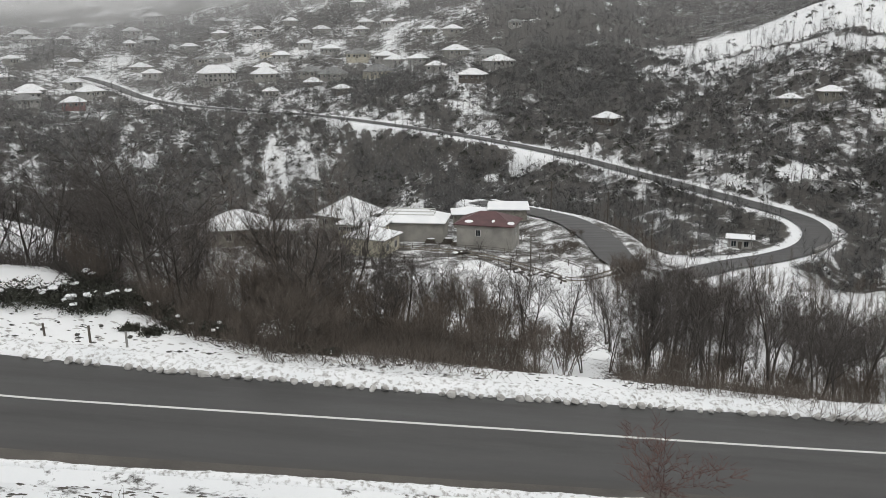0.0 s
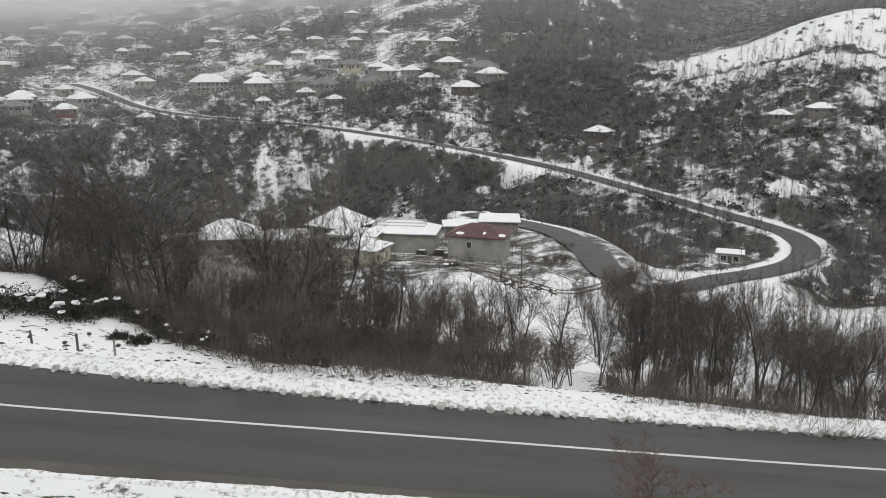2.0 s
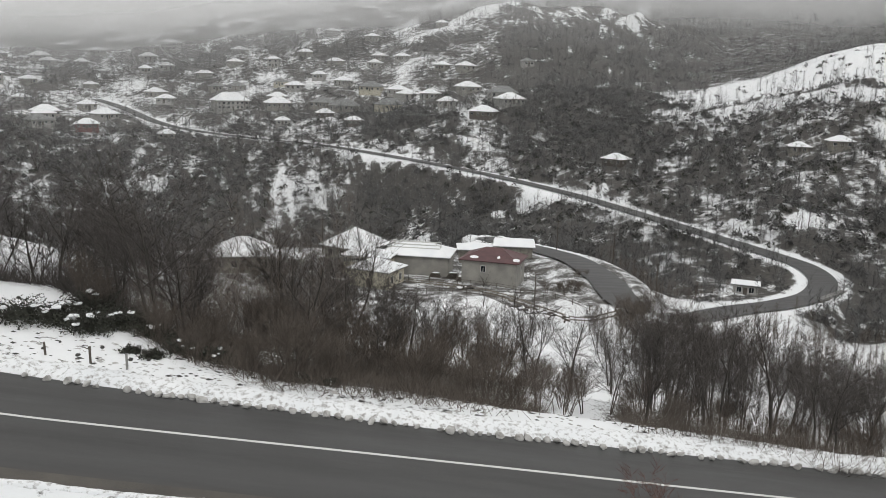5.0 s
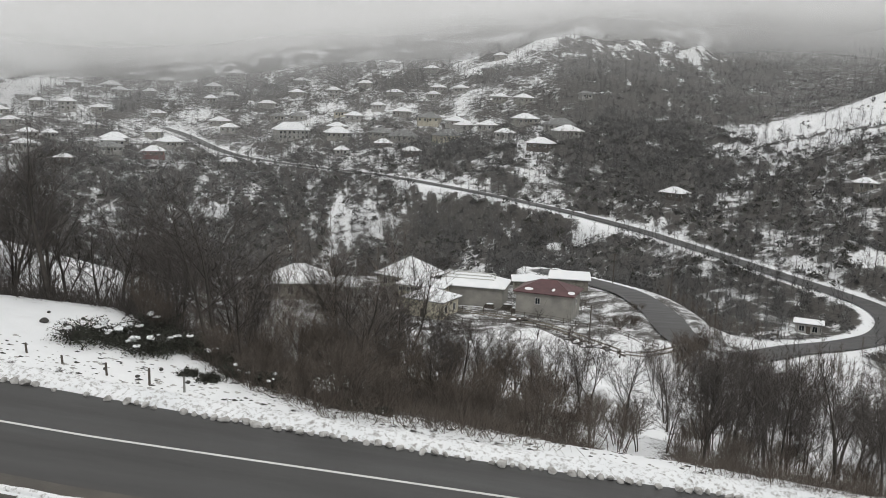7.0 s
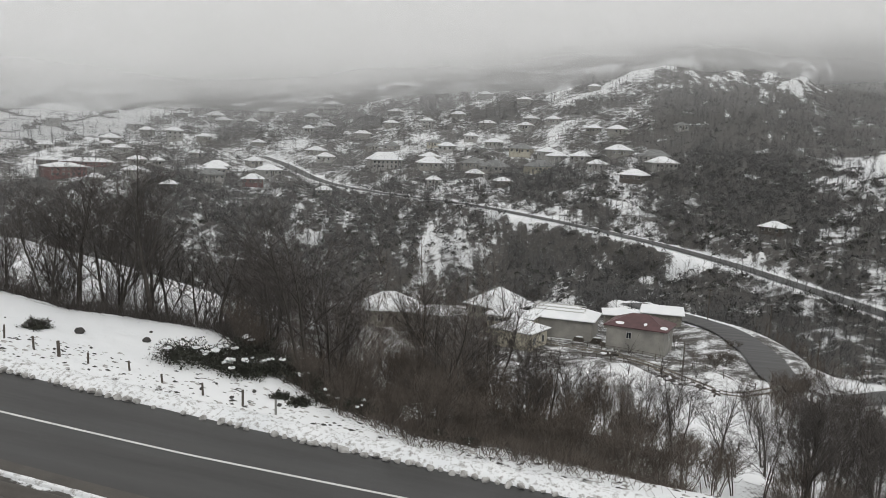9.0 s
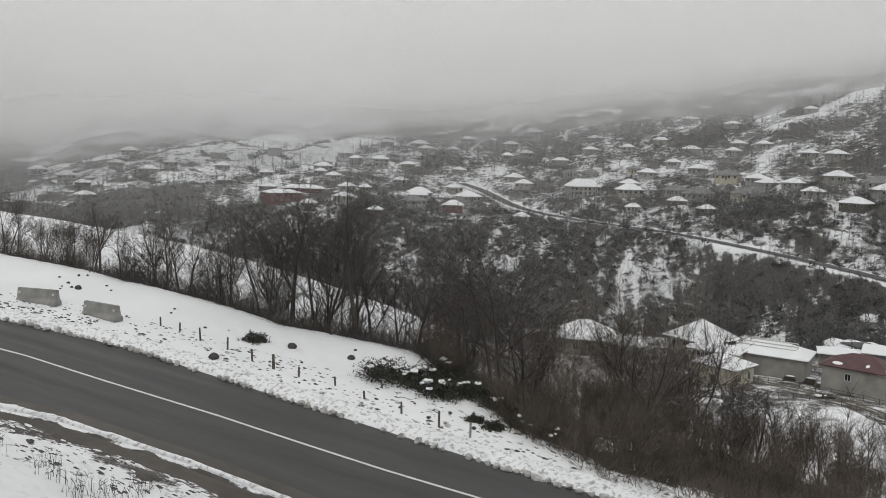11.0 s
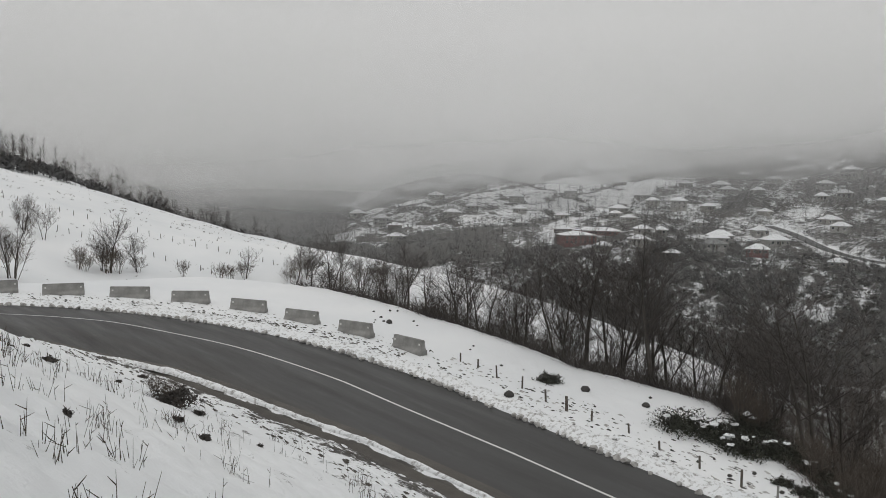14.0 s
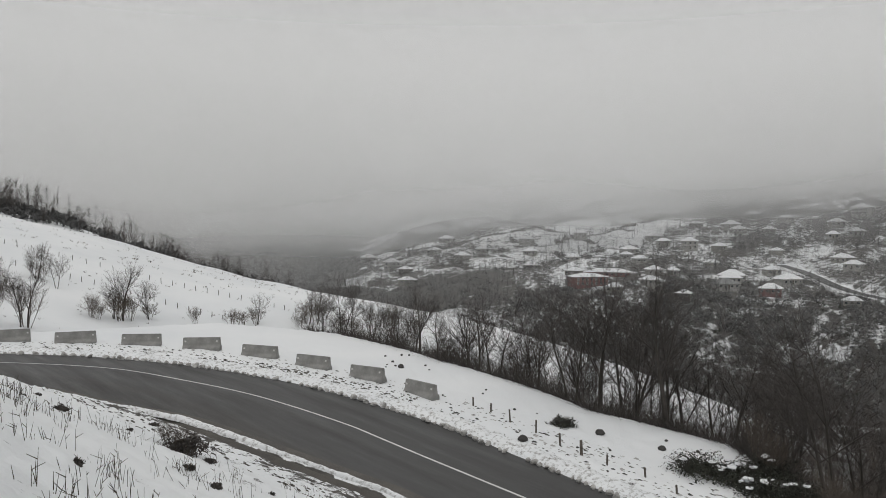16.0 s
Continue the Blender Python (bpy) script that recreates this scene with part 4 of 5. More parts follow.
M_PANE = glass("window_glass")
M_FRAME = mottled("window_paint", (0.55, 0.55, 0.53), (0.7, 0.7, 0.68), 3, 0.6, 0.002)
WALLS = {
    "white": mottled("whitewash", (0.30, 0.295, 0.28), (0.46, 0.45, 0.43), 0.6, 0.9, 0.01),
    "cream": mottled("cream_plaster", (0.46, 0.41, 0.28), (0.58, 0.52, 0.36), 0.5, 0.9, 0.01),
    "dull": mottled("dull_plaster", (0.48, 0.45, 0.36), (0.62, 0.58, 0.47), 0.5, 0.9, 0.01),
    "grey": mottled("grey_render", (0.24, 0.235, 0.22), (0.40, 0.385, 0.35), 0.4, 0.95, 0.015),
    "pink": mottled("faded_red_plaster", (0.17, 0.088, 0.082), (0.25, 0.135, 0.125), 0.5, 0.9, 0.01),
    "stone": mottled("rubble_wall", (0.17, 0.16, 0.14), (0.34, 0.32, 0.28), 1.6, 0.95, 0.03),
    "wood": mottled("old_boards", (0.08, 0.07, 0.06), (0.16, 0.14, 0.12), 1.5, 0.9, 0.01),
}
ROOFS = {
    "tin": mottled("grey_tin_roof", (0.16, 0.165, 0.165), (0.26, 0.265, 0.26), 0.8, 0.55, 0.004, metal=0.3),
    "red": mottled("dark_red_tin_roof", (0.07, 0.027, 0.030), (0.115, 0.048, 0.05), 0.8, 0.5, 0.004),
    "brown": mottled("rusty_roof", (0.11, 0.08, 0.065), (0.19, 0.14, 0.11), 0.7, 0.8, 0.004),
}


def hip_roof(w, d, z, rise, over, thick, gable=0.0, bm=None):
    """A hipped roof slab; gable 1 makes its ends upright."""
    x, y = w / 2 + over, d / 2 + over
    r = max(0.3, x - y * (1 - gable)) if w >= d else 0.05
    v = [(-x, -y, z), (x, -y, z), (x, y, z), (-x, y, z), (-r, 0, z + rise), (r, 0, z + rise)]
    v += [(a, b, c - thick) for a, b, c in v]
    f = [(0, 1, 5, 4), (1, 2, 5), (2, 3, 4, 5), (3, 0, 4), (6, 7, 11, 10), (7, 8, 11), (8, 9, 10, 11), (9, 6, 10)]
    f += [(0, 1, 7, 6), (1, 2, 8, 7), (2, 3, 9, 8), (3, 0, 6, 9)]
    return solid(v, f, bm)


def add_window(root, x, y, z, w, h, side):
    """A framed window on the front (side 0), the right end (1) or the left end (2)."""
    def at(bm):
        turn = {0: 0, 1: 90, 2: -90}[side]
        bmesh.ops.transform(bm, matrix=pose(x, y, z, 0, 0, turn), verts=bm.verts[:])
        return bm
    bm = box(-w / 2 - 0.08, -0.07, -h / 2 - 0.08, w / 2 + 0.08, 0.02, -h / 2)
    for b in ((-w / 2 - 0.08, -0.07, h / 2, w / 2 + 0.08, 0.02, h / 2 + 0.08), (-w / 2 - 0.08, -0.07, -h / 2, -w / 2, 0.02, h / 2), (w / 2, -0.07, -h / 2, w / 2 + 0.08, 0.02, h / 2), (-0.03, -0.05, -h / 2, 0.03, 0.02, h / 2)):
        box(*b, bm)
    frame_ = part("window", at(bm), M_FRAME, root)
    part("pane", at(box(-w / 2, -0.025, -h / 2, w / 2, 0.015, h / 2)), M_PANE, frame_)


def house(x, y, w, d, h, yaw, wall, roof, snow, label, storeys=1, rise=None, over=0.6, z=None, gable=0.0, windows=True, name="house", chimney=False, front=True, glazed=False, ridges=False):
    zg = ground1(x, y) if z is None else z
    root = new(name)
    root.matrix_world = pose(x, y, zg, 0, 0, yaw)
    tagged(root, label, name.replace("_", " "))
    rise = rise or 0.22 * min(w, d) + 0.4
    part("wall", box(-w / 2, -d / 2, -2.5, w / 2, d / 2, h), WALLS[wall], root)
    roof_ob = part("roof", hip_roof(w, d, h + 0.12, rise, over, 0.14, gable), ROOFS[roof], root)
    if snow:
        k = 1.0 if snow == 1 else snow
        part("roof_snow", hip_roof(w * k, d * k, h + 0.125 + (1 - k) * rise + 0.16, rise * (1.0 if k == 1 else k), over * k, 0.15, gable), M_SNOW, roof_ob, "thick white snow cover")
    if windows:
        n = max(2, int(w / 2.6))
        for s in range(storeys):
            zz = h * (s + 0.55) / storeys
            hh = min(1.3, h / storeys * 0.5)
            if glazed:
                for k in range(11):
                    add_window(root, (k + 0.5) / 11 * w - w / 2, -d / 2, h - 0.75, w / 11 - 0.25, 0.85, 0)
                continue
            for k in range(n if front else 0):
                add_window(root, (k + 0.5) / n * w - w / 2, -d / 2, zz, min(1.1, w / n * 0.5), hh, 0)
            for k in range(2):
                add_window(root, w / 2, (k + 0.5) / 2 * d - d / 2, zz, 0.9, hh, 1)
        part("door", box(-0.45, -d / 2 - 0.05, 0, 0.45, -d / 2 + 0.02, 2.0), WALLS["wood"], root, "dark wooden door")
    if ridges:
        x, y, zr = w / 2 + over, d / 2 + over, h + 0.3 + rise
        r = max(0.3, x - y)
        for p, q in (((-x, -y, zr - rise), (-r, 0, zr)), ((x, -y, zr - rise), (r, 0, zr)), ((x, y, zr - rise), (r, 0, zr)), ((-r, 0, zr), (r, 0, zr))):
            tv, tt = [], []
            tube(tv, tt, Vector(p), Vector(q), 0.13, 0.13, 5)
            o = new("ridge_cap", tri_mesh("ridge_cap", np.array([tuple(c) for c in tv]), np.array(tt), ROOFS["tin"]))
            o.parent = roof_ob
    if chimney:
        part("chimney", box(w * 0.2, d * 0.05, h, w * 0.2 + 0.5, d * 0.05 + 0.5, h + rise + 0.9), WALLS["grey"], root)
    return root


LOOKS = [("white", "tin", 1, 1, "whitewashed village house under a snow-covered hipped roof"), ("grey", "tin", 1, 1, "grey rendered house with snow on its roof"), ("white", "tin", 1, 2, "two-storey white house with a snowy hipped roof"),
         ("white", "tin", 0, 1, "white house with a bare grey tin roof"), ("wood", "tin", 1, 1, "dark wooden barn with a snow-covered roof"), ("pink", "tin", 1, 1, "faded red plastered house with a snowy roof"),
         ("grey", "tin", 0, 1, "grey house with a bare tin roof"), ("dull", "tin", 0, 1, "dull cream house with a bare tin roof"), ("wood", "brown", 1, 1, "small weathered shed with a snowy roof"),
         ("stone", "tin", 1, 1, "low stone farm shed with a snow-dusted roof")]
HR = random.Random(5)
for hx, hy, hw, lk in NEAR_SIDE + UPPER_SIDE + WEST_SIDE:
    wall, roof, snow, st, label = LOOKS[lk]
    face = math.degrees(math.atan2(-hx, hy)) + HR.uniform(-40, 40)
    hw = hw if math.hypot(hx, hy) < 500 else hw * 0.85
    house(hx, hy, hw, min(hw * 0.75, 9.5), (2.5 if lk not in (8, 9) else 2.1) * st, face, wall, roof, snow, label, st, rise=hw * 0.22 + 0.3, over=0.85, chimney=HR.random() < 0.4)
spots = [(a, b) for a, b, _, _ in NEAR_SIDE + UPPER_SIDE + WEST_SIDE]
for _ in range(900):
    if len(spots) > 112:
        break
    b, d = HR.uniform(0, 50), HR.uniform(450, 740)
    hx, hy = polar(b, d)
    if b > 28 and d > 680 or b > 36 and d < 540 or to_line(hx, hy, ROAD_B)[0][0] < 16 or not ready(hx, hy, 21, spots):
        continue
    wall, roof, snow, st, label = LOOKS[HR.choice((0, 0, 0, 1, 1, 2, 8))]
    house(hx, hy, HR.uniform(7, 11), HR.uniform(5.5, 7.5), 2.2 * st, b + HR.uniform(-25, 25), wall, roof, snow, label, st, rise=2.0, over=0.8, windows=d < 560)

# the long red school on its terrace
house(-281, 402, 20, 12, 4.9, 62, "pink", "tin", 1, "red two-storey school wing with a snowy roof", 2, rise=1.9, z=-17.5, name="school")
house(-283, 427, 25, 11, 4.7, 24, "pink", "tin", 1, "long red two-storey school block with a snowy roof", 2, rise=2.0, z=-15.5, name="school")

# the farmstead on the valley floor
FZ = -28.4
house(-14.2, 164.5, 8.6, 7.0, 3.6, -24, "dull", "tin", 1, "small dull cream house with a snowy hipped roof", 1, rise=1.7, z=FZ, front=False)
# White farmhouse: the grey wall colour stands for the shade on it.
house(-20, 178, 9.6, 9.5, 5.4, -32, "grey", "tin", 1, "two-storey farmhouse with a steep snowy hipped roof", 2, rise=3.6, z=FZ, over=0.9, ridges=True)
house(-16.5, 171.5, 9.6, 4.6, 4.6, -12, "dull", "tin", 1, "glazed veranda wing with a snow-covered roof", 1, rise=1.2, z=FZ, name="veranda_wing", glazed=True)
house(-6.6, 178, 14.5, 9.0, 4.1, -8, "grey", "tin", 1, "long low grey building with rails on its snowy roof", 1, rise=2.0, z=FZ, windows=False, name="outbuilding")
red_house = house(9.4, 169.5, 11.4, 8.2, 5.2, -16, "grey", "red", 0, "tall grey rendered house with a dark red roof", 1, rise=2.1, z=FZ, windows=False)
house(15.3, 193, 8.6, 6, 3.4, -4, "stone", "tin", 1, "stone barn under a smooth snowy roof", 1, rise=1.3, z=FZ, gable=0.9, windows=False, name="barn")
house(6.2, 190, 7.4, 6, 3.0, 2, "stone", "tin", 1, "low store with a snowy roof", 1, rise=1.0, z=FZ, windows=False, name="store")
house(-44, 176, 12.4, 10, 3.4, 10, "stone", "tin", 1, "old house with a broad snowy hipped roof among trees", 1, rise=3.2, z=FZ)
house(-34, 175, 6, 6, 3.0, 4, "white", "tin", 1, "small white annexe with a snowy roof", 1, rise=1.2, z=FZ, name="annexe")
house(76, 209, 6.0, 4.5, 2.6, -20, "white", "tin", 1, "low white roadside hut with a snowy roof", 1, rise=0.6, gable=0.9, name="hut")
for sx, sy, sc in ((5.3, 167.0, 1.1), (10.2, 166.0, 0.4), (13.6, 164.6, 0.8)):
    bm = bmesh.new()
    bmesh.ops.create_icosphere(bm, subdivisions=2, radius=1, matrix=pose(sx, sy, FZ + 5.27 + 0.447 * ((sx - 9.4) * 0.276 + (sy - 169.5) * 0.961 + 4.7), 24, 0, -16) @ Matrix.Diagonal((sc, 0.6, 0.09, 1)))
    tagged(part("snow_patch", bm, M_SNOW), "melting patch of old snow on a red roof", "snow", "snow patches")

# things in the farmyard
def woodpile(x, y, n, high, yaw, label):
    """A stack of split logs with snow on top."""
    r = random.Random(int(x * 3 + y))
    root = new("woodpile")
    root.matrix_world = pose(x, y, ground1(x, y), 0, 0, yaw)
    tagged(root, label, "woodpile", "woodpiles")
    for q in range(high):
        for k in range(n - q):
            bm = bmesh.new()
            rad = r.uniform(0.13, 0.19)
            bmesh.ops.create_cone(bm, cap_ends=True, segments=7, radius1=rad, radius2=rad * 0.9, depth=1.1, matrix=pose((k + q / 2) * 0.34 - n * 0.17, r.uniform(-0.08, 0.08), 0.16 + q * 0.29, 90, 0, 0))
            part("log", bm, M_WOOD, root)
    bm = bmesh.new()
    bmesh.ops.create_icosphere(bm, subdivisions=2, radius=1, matrix=Matrix.Translation((0, 0, high * 0.29 + 0.12)) @ Matrix.Diagonal((n * 0.12, 0.5, 0.14, 1)))
    part("snow_cap", bm, M_SNOW, root, "rounded cap of snow")


def junk_heap(x, y, size, label):
    """A low heap of broken boards and stones half under snow."""
    r = random.Random(int(x * 5 + y))
    root = new("rubble_heap")
    root.location = (x, y, ground1(x, y))
    tagged(root, label, "rubble heap", "rubble heaps")
    for k in range(12):
        m = pose(r.uniform(-1, 1) * size, r.uniform(-1, 1) * size * 0.7, r.uniform(0.1, 0.5), r.uniform(-30, 30), r.uniform(-30, 30), r.uniform(0, 180)) @ Matrix.Diagonal((r.uniform(0.5, 1.6), r.uniform(0.2, 0.6), r.uniform(0.1, 0.4), 1))
        bm = bmesh.new()
        bmesh.ops.create_cube(bm, size=1, matrix=m)
        part("board" if k % 2 else "rock", bm, M_WOOD if k % 2 else M_STONE, root)
    for k in range(6):
        m = pose(r.uniform(-1, 1) * size, r.uniform(-1, 1) * size * 0.7, r.uniform(0.35, 0.6), 0, 0, r.uniform(0, 180)) @ Matrix.Diagonal((r.uniform(0.4, 0.9), r.uniform(0.3, 0.5), 0.14, 1))
        bm = bmesh.new()
        bmesh.ops.create_icosphere(bm, subdivisions=2, radius=1, matrix=m)
        part("snow_cap", bm, M_SNOW, root, "rounded cap of snow")


def yard_fence(points, gap, high, label):
    """Posts with two rails along a line on the ground."""
    line = spline([(a, b, 0) for a, b in points], gap)
    root = new("yard_fence")
    root.location = (line[0, 0], line[0, 1], ground1(line[0, 0], line[0, 1]))
    tagged(root, label, "fence", "yard fences")
    o = Vector(root.location)
    tops = [Vector((p[0], p[1], ground1(p[0], p[1]))) - o for p in line]
    for k, p in enumerate(tops):
        part("post", box(p.x - 0.06, p.y - 0.06, p.z - 0.3, p.x + 0.06, p.y + 0.06, p.z + high), M_WOOD, root)
        if k:
            for f in (0.45, 0.9):
                v, t = [], []
                tube(v, t, tops[k - 1] + Vector((0, 0, high * f)), p + Vector((0, 0, high * f)), 0.045, 0.045, 4)
                rail = new("fence_rail", tri_mesh("fence_rail", np.array([tuple(c) for c in v]), np.array(t), M_WOOD))
                rail.parent = root


woodpile(1.2, 171, 8, 4, -8, "stacked split logs between the farm buildings")
woodpile(2.8, 168, 6, 3, 20, "low stack of split logs in the farmyard")
woodpile(-2.5, 171.5, 7, 3, -10, "stacked split logs against the long building")
for jx, jy, js in ((15.5, 138, 2.0), (18.5, 136, 1.8), (12.5, 140.5, 1.5), (17, 141, 1.4), (3.5, 160, 1.2)):
    junk_heap(jx, jy, js, "heap of old boards and stones under patchy snow")
yard_fence([(-13, 158), (-4, 157), (6, 153.5), (14, 146), (20, 140)], 2.4, 1.15, "dark wooden rail fence below the farm lane")
yard_fence([(-8, 166.5), (2, 164.5), (12, 159), (20, 150.5), (28, 147)], 2.4, 1.1, "dark wooden rail fence above the farm lane")
add_window(red_house, -1.2, -4.1, 3.6, 0.9, 1.2, 0)
add_window(red_house, 5.7, 0.4, 3.4, 0.8, 1.1, 1)

# rails over the long roof
for k in range(3):
    root = new("roof_rail")
    root.matrix_world = pose(-6.6, 178, FZ - 0.2, 0, 0, -8)
    tagged(root, "white metal rail standing on the snowy roof", "rail", "roof rails")
    for q in range(12):
        part("upright", box(-6 + q * 1.0, -2.44 + k * 1.1, 4.7 + k * 0.45, -5.84 + q * 1.0, -2.28 + k * 1.1, 5.7 + k * 0.45), M_FRAME, root)
    part("bar", box(-6, -2.46 + k * 1.1, 5.66 + k * 0.45, 5.1, -2.26 + k * 1.1, 5.84 + k * 0.45), M_FRAME, root)


# ---- poles, posts and fences ----
def pole(x, y, h, lean):
    bm = bmesh.new()
    bmesh.ops.create_cone(bm, cap_ends=True, segments=8, radius1=0.14, radius2=0.09, depth=h + 1, matrix=Matrix.Translation((0, 0, (h - 1) / 2)))
    root = new("utility_pole")
    root.matrix_world = pose(x, y, ground1(x, y), lean, 0, 0)
    tagged(root, "weathered wooden utility pole in the snow", "pole", "utility poles")
    part("shaft", bm, M_WOOD, root)
    part("cross_arm", box(-0.7, -0.06, h - 0.5, 0.7, 0.06, h - 0.38), M_WOOD, root)


for a in ((15.6, 145, 7.0, 1), (26.5, 202, 7.5, 0), (45, 176, 7.5, -3), (38, 190, 8.5, 2), (-30, 196, 8, 0), (-60, 424, 8, 1), (-122, 446, 8, 0), (-4, 378, 8, 0)):
    pole(*a)


def roadside_post(x, y, h, r, tilt, pale=False):
    bm = bmesh.new()
    bmesh.ops.create_cone(bm, cap_ends=True, segments=9, radius1=r, radius2=r * 0.9, depth=h + 0.5, matrix=Matrix.Translation((0, 0, (h - 0.5) / 2)))
    for v in bm.verts:
        v.co += Vector((HR.uniform(-1, 1), HR.uniform(-1, 1), 0)) * r * 0.12
    ob = part("fence_post", bm, M_CONCRETE if pale else M_WOOD)
    ob.matrix_world = pose(x, y, ground1(x, y), HR.uniform(-5, 5), tilt, HR.uniform(0, 90))
    tagged(ob, "pale concrete marker post in the snowy verge" if pale else "short dark wooden post standing in the snow", "post", "verge posts")


for k, (px_, py_) in enumerate(((-32.1, 34.7), (-30.6, 34.5), (-28.8, 34.0), (-26.9, 33.8), (-25.0, 33.3), (-23.5, 33.0), (-22.0, 32.9), (-20.1, 33.1), (-18.2, 32.5), (-16.1, 32.1), (-14.2, 31.9), (-12.7, 31.8))):
    roadside_post(px_, py_, (0.5, 0.5, 0.68, 0.65, 0.62, 0.72, 0.5, 0.45, 0.38, 0.55, 0.68, 0.65)[k], 0.05 if k != 5 else 0.085, HR.uniform(-5, 3), k == 11)


def hill_fence(points, gap):
    root = new("pasture_fence")
    root.location = points[0]
    tagged(root, "line of thin wooden pasture posts across the snow", "fence", "pasture fences")
    line = spline(points, gap)
    bm = box(-0.03, -0.03, -0.3, 0.03, 0.03, 0.68)
    me = bpy.data.meshes.new("post")
    bm.to_mesh(me)
    bm.free()
    me.materials.append(M_WOOD)
    for p in line:
        o = new("post", me)
        o.parent = root
        o.matrix_world = pose(p[0], p[1], ground1(p[0], p[1]), HR.uniform(-6, 6), HR.uniform(-6, 6), 0)
        o.matrix_parent_inverse = Matrix.Identity(4)
        o.location = Vector((p[0], p[1], ground1(p[0], p[1]))) - Vector(points[0])


def on_land(b, d):
    x, y = polar(b, d)
    return (x, y, ground1(x, y))


hill_fence([on_land(80, 118), on_land(68, 112), on_land(56, 106), on_land(46, 104)], 1.4)
hill_fence([on_land(76, 128), on_land(64, 120), on_land(52, 114), on_land(42, 112)], 1.5)


# ---- concrete barriers on the bend ----
def barrier(x, y, yaw):
    prof = [(-0.30, -0.1), (-0.30, 0.12), (-0.17, 0.30), (-0.11, 0.80), (0.11, 0.80), (0.17, 0.30), (0.30, 0.12), (0.30, -0.1)]
    v, f, n = [], [], len(prof)
    for x_ in (-1.3, 1.3):
        v += [(x_ * (1.0 if c < 0.5 else 0.985), a, c) for a, c in prof]
    f = [tuple(range(n)), tuple(range(2 * n - 1, n - 1, -1))] + [(k, (k + 1) % n, n + (k + 1) % n, n + k) for k in range(n)]
    root = new("concrete_barrier")
    root.matrix_world = pose(x, y, ground1(x, y) - 0.02, HR.uniform(-2, 2), HR.uniform(-1.5, 1.5), yaw)
    tagged(root, "weathered grey concrete road barrier standing in snow", "barrier", "road barriers")
    part("body", solid(v, f), M_CONCRETE, root, bevel=0.025)
    for e in (-1, 1):
        part("lifting_plate", box(e * 1.1 - 0.05, -0.185, 0.5, e * 1.1 + 0.05, -0.12, 0.6), M_FRAME, root, "pale reflector plate")


for x0, y0, x1, y1 in ((-60.1, 18.1, -59.7, 20.5), (-58.5, 21.7, -57.3, 24.1), (-56.1, 25.2, -54.6, 27.5), (-53.5, 28.4, -51.4, 30.2), (-49.8, 30.7, -47.3, 32.1), (-45.5, 32.1, -42.7, 32.9), (-41.2, 33.1, -38.2, 33.6), (-36.8, 33.7, -33.6, 33.5)):
    barrier((x0 + x1) / 2, (y0 + y1) / 2, math.degrees(math.atan2(y1 - y0, x1 - x0)))
barrier(-60.6, 14.6, 95)


# ---- ploughed snow along the road ----
def snow_bank(name, line, at, half, high, label, keep):
    """A lumpy ridge of ploughed snow beside a road."""
    fine = spline(line[keep], 0.16)
    dn = np.gradient(fine[:, :2], axis=0)
    dn /= np.linalg.norm(dn, axis=1)[:, None]
    nn = np.column_stack([-dn[:, 1], dn[:, 0]])
    cuts, verts, faces = 11, [], []
    for k, p in enumerate(fine):
        base_o = at(p[0])
        full = 1.0 if at(0) < 0 else max(0.22, min(1.0, float(np.interp(p[0], [-45, -36, -28, -18, -12, 0], [1.1, 0.85, 0.35, 0.22, 0.35, 1.1])) + 0.5 * noise.noise(Vector((p[0] * 0.8, p[1] * 0.8, 7)))))
        for q in range(cuts + 1):
            u = q / cuts * 2 - 1
            o = base_o + u * half * (0.3 + 0.7 * full)
            x, y = p[0] + nn[k, 0] * o, p[1] + nn[k, 1] * o
            bumpy = 0.6 * noise.noise(Vector((x * 1.3, y * 1.3, 0))) + 0.5 * noise.noise(Vector((x * 4.1, y * 4.1, 3)))
            hgt = (1 - u * u) * high * (1 + bumpy) + 0.05 * noise.noise(Vector((x * 9, y * 9, 5))) * (1 - u * u)
            verts.append((x, y, p[2] + 0.03 + hgt * (0.3 + 0.7 * full) - 0.10 * abs(u) ** 6))
    n = cuts + 1
    for k in range(len(fine) - 1):
        for q in range(cuts):
            faces.append((k * n + q, k * n + q + 1, k * n + n + q + 1, k * n + n + q))
    return tagged(new(name, mesh_of(name, verts, faces, M_BERM, True)), label, "snow bank", kind="stuff")


near = (ROAD_A[:, 0] < 60) & (ROAD_A[:, 1] > 5)
snow_bank("snow_bank", ROAD_A, lambda x: -far_edge(x) - 0.72, 0.85, 0.27, "ploughed ridge of lumpy snow along the road", near)
snow_bank("snow_bank", ROAD_A, lambda x: near_edge(x) + 0.40, 0.29, 0.11, "thin gritty ridge of ploughed snow along the ditch", near)


